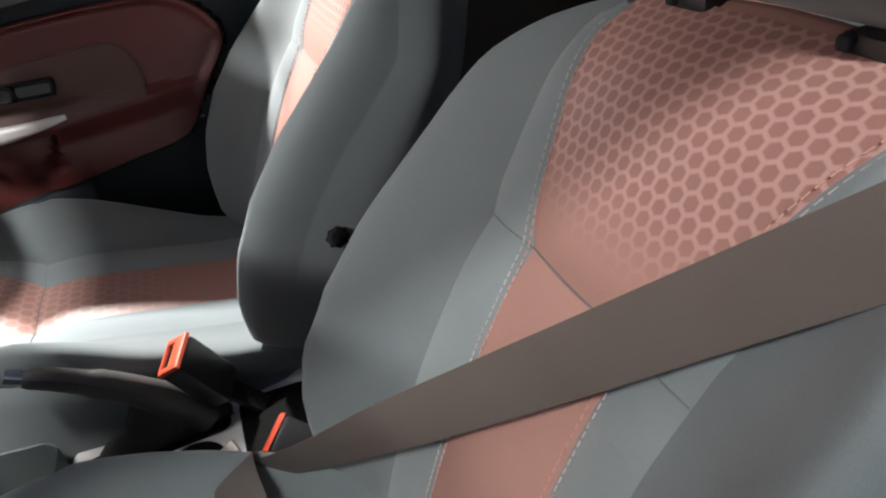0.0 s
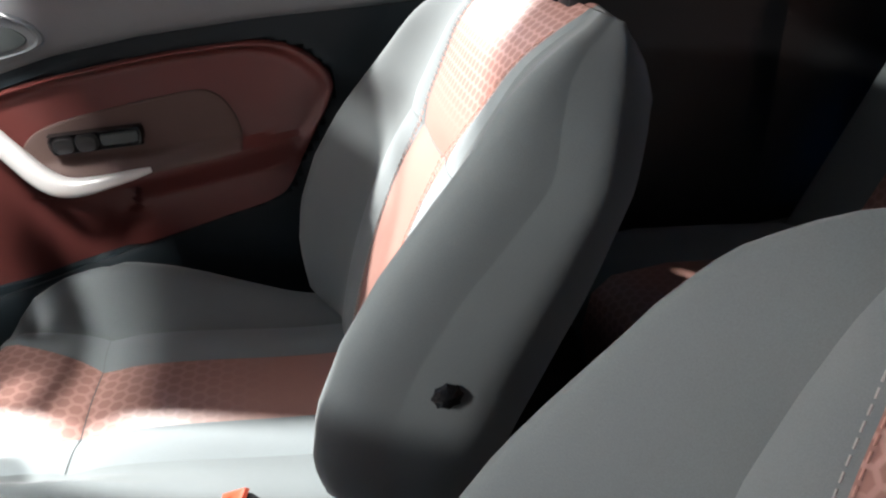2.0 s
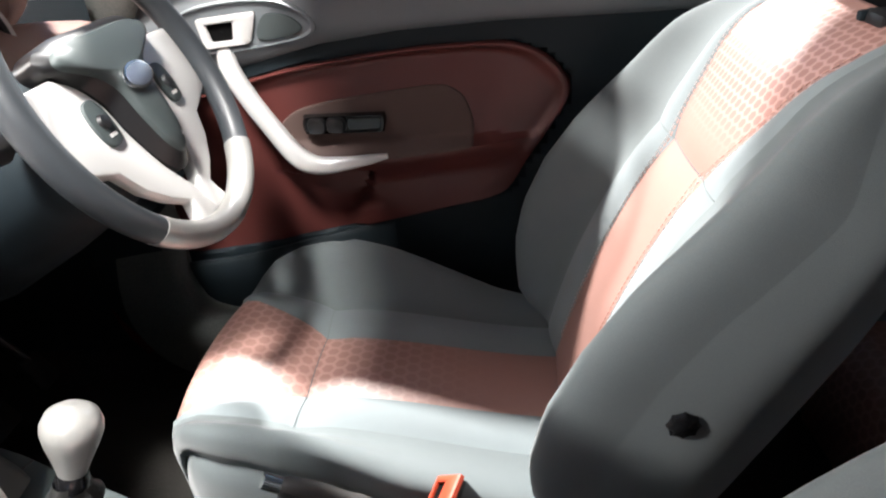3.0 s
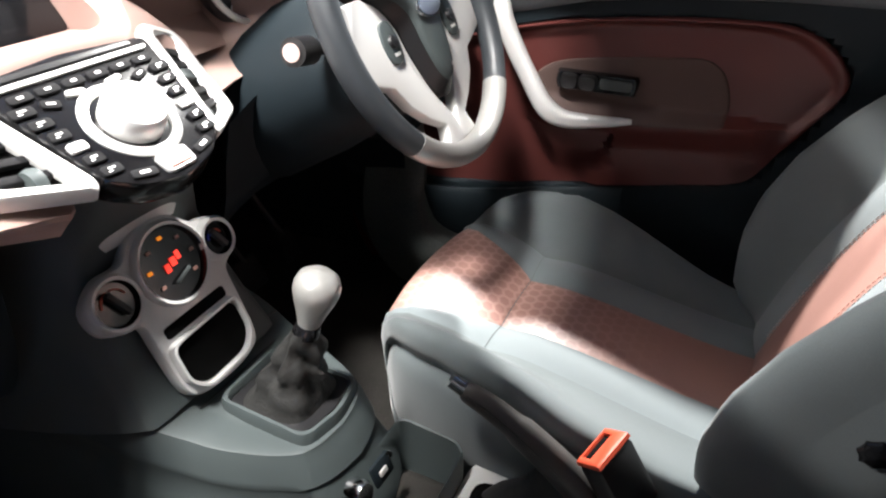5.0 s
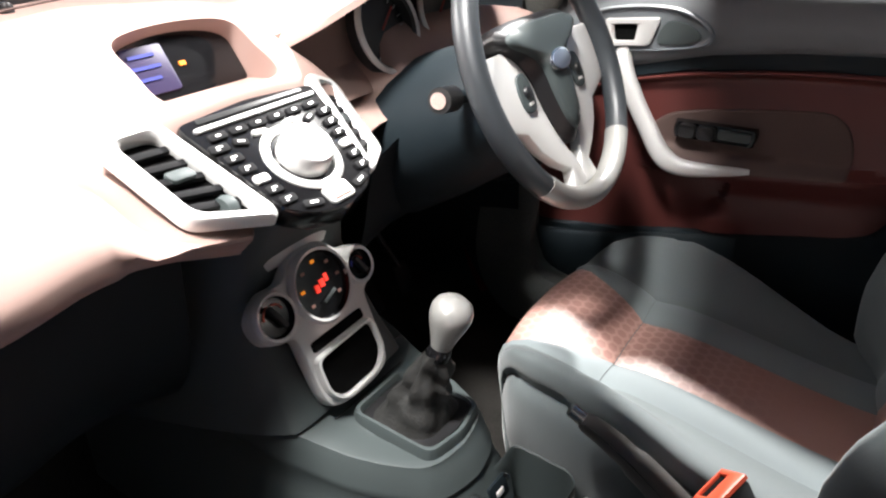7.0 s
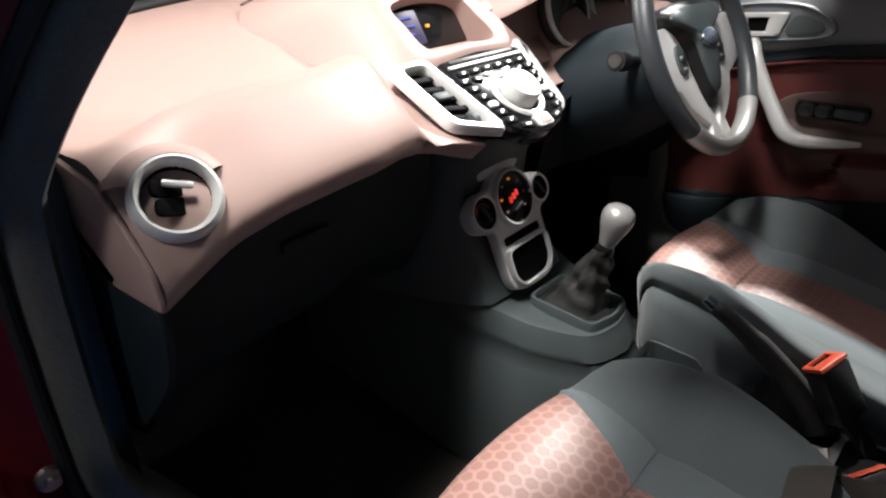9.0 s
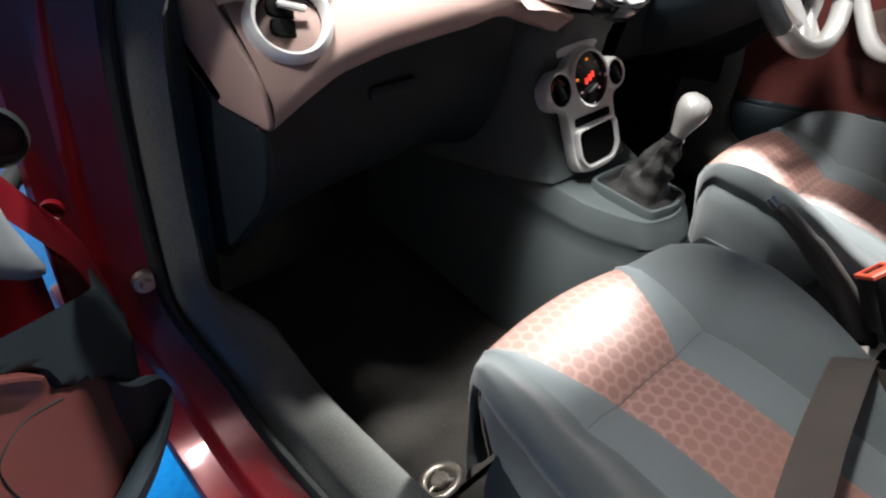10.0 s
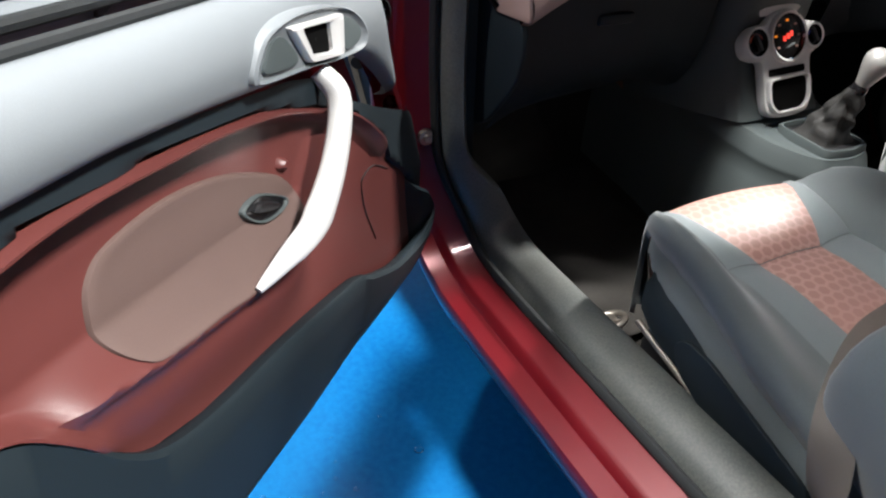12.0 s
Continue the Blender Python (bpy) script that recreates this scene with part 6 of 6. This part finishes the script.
cpart("brake_slot", slab(rounded([(0.506, 0.042), (0.506, 0.080), (0.69, 0.104), (0.69, 0.056)], 0.018, 5), 0.498, 0.5045, 0.001), M_VOID)

# brown trim deep in the footwell
cpart("footwell_trim", moved(block((0.05, 0.012, 0.035), (0, 0, 0), 0.005), pose(-0.12, -0.155, 0.62, 0, 30, 0)), M_CREAM, "dull brown trim piece")

# ---------------------------------------------------------------- gear lever
gear = thing("gear_lever", pose(0.29, 0.015, 0.625), "silver-topped gear lever in a creased dark leather gaiter", "gear lever")
G0 = Vector((0.29, 0.015, 0.625))


def gpart(name, bm, mat, label="", parent=None):
    return part(name, moved(bm, Matrix.Translation(-G0)), mat, parent or gear, label)


fo = rounded([(0.222, -0.040), (0.222, 0.070), (0.350, 0.073), (0.362, 0.015), (0.350, -0.043)], 0.016, 5)
fi = [(0.290 + (x - 0.290) * 0.87, 0.015 + (y - 0.015) * 0.85) for x, y in fo]
gpart("gaiter_frame", moved(frame_slab(fo, fi, -0.014, 0.006), Matrix(((1, 0, 0, 0), (0, 1, 0, 0), (-0.07, 0, 1, 0.642), (0, 0, 0, 1)))), M_CONSOLE, "grey plastic gaiter frame")
rows = []
for k, t in enumerate(np.linspace(0, 1, 14)):
    z = 0.622 + 0.110 * t
    cx, cy = lerp(0.288, 0.328, t), lerp(0.015, 0.012, t)
    w = lerp(0.047, 0.015, t**0.75)
    row = []
    for a in np.linspace(0, 2 * math.pi, 40, endpoint=False):
        sq = (abs(math.cos(a)) ** 4 + abs(math.sin(a)) ** 4) ** -0.25
        r = w * lerp(sq, 1.0, min(1, t * 1.6))
        fold = 0.007 * math.sin(math.pi * t) * math.sin(5 * a + 4 * t + 1.3 * math.sin(3 * a)) + 0.004 * math.sin(math.pi * t) * math.sin(19 * t + 2 * a)
        row.append((cx + (r + fold) * math.cos(a), cy + (r + fold) * math.sin(a), z + 0.006 * math.sin(3 * a + 7 * t) * math.sin(math.pi * t)))
    rows.append(row)
gpart("gaiter", sheet(rows, close_v=True), M_BOOT, "creased dark leather gaiter")
gpart("gaiter_floor", slab(fi, 0.619, 0.622, 0), M_BLACK)
lean = pose(0.329, 0.012, 0.728, -9, 14, 0)
gpart("collar", moved(lathe([(0.0, -0.004), (0.014, -0.004), (0.015, 0.004), (0.013, 0.012), (0.0, 0.012)], 24), lean), M_GLOSS)
gpart("knob", moved(lathe([(0.012, 0.010), (0.0135, 0.016), (0.017, 0.028), (0.0225, 0.044), (0.0255, 0.056), (0.0255, 0.064), (0.022, 0.073), (0.014, 0.079), (0.0, 0.081)], 32) , lean), M_KNOB, "satin silver gear knob")

# ---------------------------------------------------------------- handbrake
brake = thing("handbrake", pose(0.62, 0.085, 0.50), "grey handbrake lever with a chrome button, pulled up", "handbrake")
B0 = Vector((0.62, 0.085, 0.50))
line = smooth_line([(0.495, 0.063, 0.665), (0.53, 0.068, 0.644), (0.58, 0.071, 0.608), (0.63, 0.074, 0.562), (0.665, 0.077, 0.512)], 28)
sc = [float(np.interp(k / 27, [0, 0.04, 0.30, 0.36, 0.40, 0.7, 1], [0.70, 0.88, 1.05, 1.05, 1.28, 1.45, 1.5])) for k in range(28)]
part("grip", moved(sweep(line, ring_section(0.0125, 0.015, 14), scale=sc), Matrix.Translation(-B0)), M_GRIP, brake, "dark grey leather grip")
part("grip_seam", moved(tube([(x - 0.004, y - 0.0145 * k, z + 0.010 * k) for (x, y, z), k in zip(line[2:22], np.linspace(0.9, 1.15, 20))], 0.0011, 6), Matrix.Translation(-B0)), M_BLACK, brake)
part("button", moved(tube([(0.480, 0.0605, 0.676), (0.500, 0.064, 0.662)], 0.0088, 14), Matrix.Translation(-B0)), M_CHROME, brake, "chrome button")
# fairing under the lever: a nose in the slot, a crease, and a deep body up to the grip
rows = []
for u in np.linspace(0, 1, 16):
    x = lerp(0.518, 0.694, u)
    top = table(u, [0, 0.1, 0.32, 0.36, 0.6, 0.85, 1.0], [0.503, 0.528, 0.553, 0.585, 0.588, 0.552, 0.503])
    w = table(u, [0, 0.1, 0.35, 0.7, 1.0], [0.006, 0.014, 0.019, 0.021, 0.010])
    c = lerp(0.064, 0.092, u)
    rows.append([(x, c + w * math.cos(a) * (1 - 0.25 * math.sin(a)), 0.500 + (top - 0.500) * max(0.0, math.sin(a)) ** 0.7) for a in np.linspace(0, math.pi, 14)])
part("gaiter", moved(sheet(rows), Matrix.Translation(-B0)), M_BOOT, brake, "dark gaiter at the foot of the lever")


# ---------------------------------------------------------------- seat belts
def buckle(m, label):
    top = thing("seat_belt_buckle", m, label, "belt buckle", "belt buckles")
    part("housing", block((0.034, 0.058, 0.085), (0, 0, -0.047), 0.006), M_BLACK, top)
    part("release_button", frame_slab([(-0.0165, -0.0285), (0.0165, -0.0285), (0.0165, 0.0285), (-0.0165, 0.0285)], [(-0.0130, -0.019), (-0.0040, -0.019), (-0.0040, 0.019), (-0.0130, 0.019)], -0.004, 0.002), M_ORANGE, top, "orange-red release button")
    part("slot", block((0.010, 0.040, 0.004), (-0.0085, 0, -0.004), 0.001), M_VOID, top)
    part("stalk", sweep([(0, 0, -0.075), (0.006, 0, -0.11), (0.02, 0, -0.16)], [(0.004, 0.014), (-0.004, 0.014), (-0.004, -0.014), (0.004, -0.014)], up=(0, 1, 0)), M_BLACK, top)
    return top


buckle(Matrix.Translation((0.650, 0.085, 0.622)) @ pose(0, 0, 0, 0, 0, -25) @ pose(0, 0, 0, 12, -28, 0), "black belt buckle with an orange button beside the driver's seat")
buckle(Matrix.Translation((0.738, -0.072, 0.580)) @ pose(0, 0, 0, 0, 0, -30) @ pose(0, 0, 0, 0, -62, 0), "black belt buckle with an orange button beside the passenger seat")


def webbing(points, width, normal_at, n=50, twist=0.0):
    """A flat band along points, its face towards normal_at, twisted by so many degrees at its start."""
    pts = [Vector(p) for p in smooth_line(points, n)]
    rows = []
    for i, p in enumerate(pts):
        t = (pts[min(i + 1, n - 1)] - pts[max(i - 1, 0)]).normalized()
        nn = (Vector(normal_at) - p).normalized()
        nn = (nn - t * nn.dot(t)).normalized()
        nn = Matrix.Rotation(radians(twist) * (1 - ease(i / (0.55 * n))), 3, t) @ nn
        s = t.cross(nn)
        rows.append([p + s * (width / 2 * k) + nn * (0.0016 * (1 - k * k)) for k in np.linspace(-1, 1, 7)] + [p + s * (width / 2 * k) - nn * 0.0012 for k in np.linspace(1, -1, 7)])
    return sheet(rows, close_v=True)


belt = thing("seat_belt", pose(0.70, -0.36, 0.6), "grey-brown seat belt fastened over the empty passenger seat", "seat belt")
S0 = Matrix.Translation((-0.70, 0.36, -0.6))
part("shoulder_belt", moved(webbing([(0.706, -0.085, 0.552), (0.776, -0.184, 0.646), (0.842, -0.277, 0.744), (0.930, -0.401, 0.873), (0.974, -0.463, 0.938), (1.062, -0.587, 1.067), (1.13, -0.66, 1.15)], 0.045, (0.776, -0.672, 1.149), twist=62), S0), M_BELT, belt, "grey-brown webbing across the backrest")
part("lap_belt", moved(webbing([(0.706, -0.095, 0.565), (0.700, -0.15, 0.625), (0.712, -0.25, 0.640), (0.730, -0.36, 0.640), (0.755, -0.47, 0.645), (0.80, -0.565, 0.615), (0.84, -0.605, 0.55), (0.88, -0.625, 0.44)], 0.047, (0.4, -0.5, 1.6)), S0), M_BELT, belt, "grey-brown webbing over the cushion")
part("tongue", moved(block((0.020, 0.050, 0.006), (0, 0, 0), 0.002), S0 @ Matrix.Translation((0.702, -0.098, 0.586)) @ pose(0, 0, 0, 40, -34, 0)), M_STEEL, belt, "steel belt tongue")

# ---------------------------------------------------------------- steering wheel and column
WHEEL = Matrix.Translation((0.312, 0.332, 1.0)) @ pose(0, 0, 0, 0, 65, 0)
wheel = thing("steering_wheel", WHEEL, "leather steering wheel with satin silver spokes and a plain oval badge", "steering wheel")
# local x: down the wheel, y: across, z: towards the driver
R = 0.182
part("rim", sweep([(R * math.cos(a), R * math.sin(a), 0.0) for a in np.linspace(0, 2 * math.pi, 72, endpoint=False)], ring_section(0.0150, 0.0175, 14), closed=True), M_WHEEL, wheel, "grey-black leather rim")
part("lower_rim_cover", sweep([(R * math.cos(a), R * math.sin(a), 0.0) for a in np.linspace(-0.78, 0.78, 26)], ring_section(0.0158, 0.0183, 14)), M_KNOB, wheel, "satin grey lower rim section")
half = [(-0.076, 0.0), (-0.076, 0.060), (-0.068, 0.098), (-0.050, 0.104), (-0.025, 0.071), (0.003, 0.053), (0.040, 0.047), (0.080, 0.034), (0.100, 0.016)]
hub = smooth_line(half + [(0.106, 0.0)] + [(x, -y) for x, y in half[:0:-1]], 90, True)
face = [(-0.012 + (x + 0.012) * 0.84, y * lerp(0.90, 0.60, ease((x + 0.06) / 0.06))) for x, y in hub]
part("airbag_surround", sheet([[(x, y, -0.030) for x, y in hub], [(x, y, -0.006) for x, y in hub], [(lerp(a[0], b[0], 0.6), lerp(a[1], b[1], 0.6), 0.002) for a, b in zip(hub, face)], [(x, y, 0.006) for x, y in face]], close_v=True), M_BLACK, wheel, "black wall round the airbag cover")
rows = [[(-0.012 + (p[0] + 0.012) * k, p[1] * k, z) for p in face] for k, z in ((1.015, 0.000), (1.015, 0.006), (0.97, 0.011), (0.8, 0.0145), (0.5, 0.016), (0.02, 0.0165))]
part("airbag_cover", sheet(rows, close_v=True), M_CONSOLE, wheel, "grey airbag cover")
oval = [(0.016 * math.cos(a), 0.030 * math.sin(a)) for a in np.linspace(0, 2 * math.pi, 32, endpoint=False)]
b = part("badge", moved(slab(oval, 0.0, 0.005, 0.002), pose(-0.006, 0, 0.0150)), M_CHROME, wheel, "plain oval badge with a bright rim")
part("badge_face", moved(slab([(x * 0.8, y * 0.86) for x, y in oval], 0.005, 0.0062, 0.0005), pose(-0.006, 0, 0.0150)), M_BADGE, b, "pale blue badge face")
# a raised silver sliver imitates a glint on the cover
part("hub_glint", slab(rounded([(0.055, 0.010), (0.055, 0.016), (0.074, 0.013), (0.074, 0.007)], 0.002, 3), 0.008, 0.0125, 0.001), M_SILVER, wheel, "silver sliver in place of a glint on the airbag cover")
for side in (-1, 1):
    # a curved arm from the key cluster down to the foot of the rim, open between its lower half and the rim
    outer = [(0.168 * math.cos(a), 0.168 * math.sin(a)) for a in np.linspace(radians(104), radians(74), 10)] + [(0.060, 0.125), (0.066, 0.106), (0.095, 0.088), (0.120, 0.060), (0.138, 0.030), (0.150, 0.034), (0.164, 0.040), (0.168, 0.020)]
    inner = smooth_line([(0.168, -0.004), (0.140, 0.002), (0.118, 0.014), (0.100, 0.026), (0.080, 0.036), (0.040, 0.049), (0.003, 0.055), (-0.025, 0.073), (-0.042, 0.100)], 24)
    pts = [(x, side * y) for x, y in outer + [tuple(p) for p in inner]]
    sp = part("spoke", slab(pts[::-side], -0.024, -0.006 if side < 0 else -0.0065, 0.003), M_SILVER, wheel, "satin silver curved spoke")
    keys = smooth_line([(-0.008, side * 0.070), (-0.006, side * 0.090), (0.016, side * 0.096), (0.040, side * 0.090), (0.040, side * 0.068), (0.016, side * 0.062)][::side], 30, True)
    part("spoke_keys", slab([tuple(p) for p in keys], -0.008, -0.002, 0.002), M_CONSOLE, sp, "grey key cluster")
    part("spoke_key", moved(lathe([(0, 0.003), (0.007, 0.002), (0.009, -0.003)], 18), pose(0.016, side * 0.079, 0)), M_BLACK, sp)
    part("key_mark", moved(block((0.004, 0.012, 0.001), (0, 0, 0), 0), pose(0.031, side * 0.078, -0.0017)), M_SILVER, sp)
column = thing("steering_column", WHEEL, "dark plastic steering column shroud with stalks", "steering column")
rows = [[(0.02 + w * math.cos(a), 1.15 * w * math.sin(a), z) for a in np.linspace(0, 2 * math.pi, 28, endpoint=False)] for z, w in ((-0.036, 0.002), (-0.036, 0.050), (-0.045, 0.072), (-0.07, 0.088), (-0.12, 0.100), (-0.20, 0.112), (-0.30, 0.12))]
part("shroud", sheet(rows, close_v=True), M_DARK, column, "blue-black shroud")
part("stalk", tube([(0.0, -0.05, -0.075), (-0.012, -0.12, -0.072), (-0.016, -0.168, -0.066)], 0.009, 12), M_DARK, column, "indicator stalk")
st = part("stalk_end", tube([(-0.014, -0.145, -0.068), (-0.018, -0.180, -0.062)], 0.0165, 16), M_BLACK, column, "black ribbed stalk end")
# the highlight on the stalk's end is built as a chrome disc
part("stalk_highlight", tube([(-0.018, -0.178, -0.0625), (-0.0185, -0.184, -0.061)], 0.0105, 16), M_CHROME, st, "bright disc in place of a highlight")
part("stalk", tube([(0.0, 0.05, -0.075), (-0.012, 0.12, -0.072), (-0.016, 0.168, -0.066)], 0.009, 12), M_DARK, column)
part("ignition", moved(lathe([(0, 0.02), (0.012, 0.02), (0.020, 0.014), (0.022, 0.0), (0.022, -0.03)], 24), pose(0.055, 0.055, -0.10, 90, 0, 0)), M_BLACK, column, "ignition barrel")

# ---------------------------------------------------------------- footwells
tow = thing("metal_ring", pose(0.385, -0.525, 0.41), "worn metal ring clip on the floor by the seat runner", "ring")
part("ring", moved(sweep([(0.026 * math.cos(a), 0.026 * math.sin(a), 0.0) for a in np.linspace(0, 2 * math.pi, 32, endpoint=False)], ring_section(0.006, 0.005, 10), closed=True), pose(0, 0, 0, 14, -20, 0)), M_STEEL, tow)
part("hub", moved(lathe([(0.0, 0.006), (0.011, 0.006), (0.013, 0.0), (0.011, -0.008), (0.0, -0.008)], 18), pose(0, 0, 0, 14, -20, 0)), M_STEEL, tow)
for k in range(3):
    a = radians(30 + 120 * k)
    part("spoke", moved(tube([(0.01 * math.cos(a), 0.01 * math.sin(a), 0), (0.024 * math.cos(a), 0.024 * math.sin(a), 0)], 0.003, 8), pose(0, 0, 0, 14, -20, 0)), M_STEEL, tow)
part("pin", tube([(0.01, 0.0, -0.01), (0.05, 0.0, -0.03)], 0.009, 10), M_BLACK, tow)
part("foot", block((0.05, 0.03, 0.06), (0.02, 0.0, -0.048), 0.006), M_BLACK, tow)
for y, w in ((0.26, 0.055), (0.38, 0.06), (0.50, 0.045)):
    ped = thing("pedal", pose(-0.10, y, 0.47), "black rubber foot pedal on a steel arm", "pedal", "pedals")
    part("pad", moved(block((0.012, w, 0.065), (0, 0, 0), 0.005), pose(0, 0, 0, 0, -28, 0)), M_SEAL, ped)
    part("arm", tube([(-0.01, 0, 0.02), (-0.09, 0, 0.12), (-0.12, 0, 0.24)], 0.007, 8), M_BLACK, ped)
mat_ob = thing("floor_mat", pose(0.12, -0.37, 0.345), "dusty dark carpet mat in the passenger footwell", "mat")
rows = []
for x in np.linspace(-0.28, 0.26, 18):
    rows.append([(x, y, 0.004 + 0.004 * math.sin(9 * x + 5 * y) + 0.12 * ease((-0.16 - x) / 0.25)) for y in np.linspace(-0.17, 0.19, 14)])
part("mat_carpet", sheet(rows), M_CARPET, mat_ob)
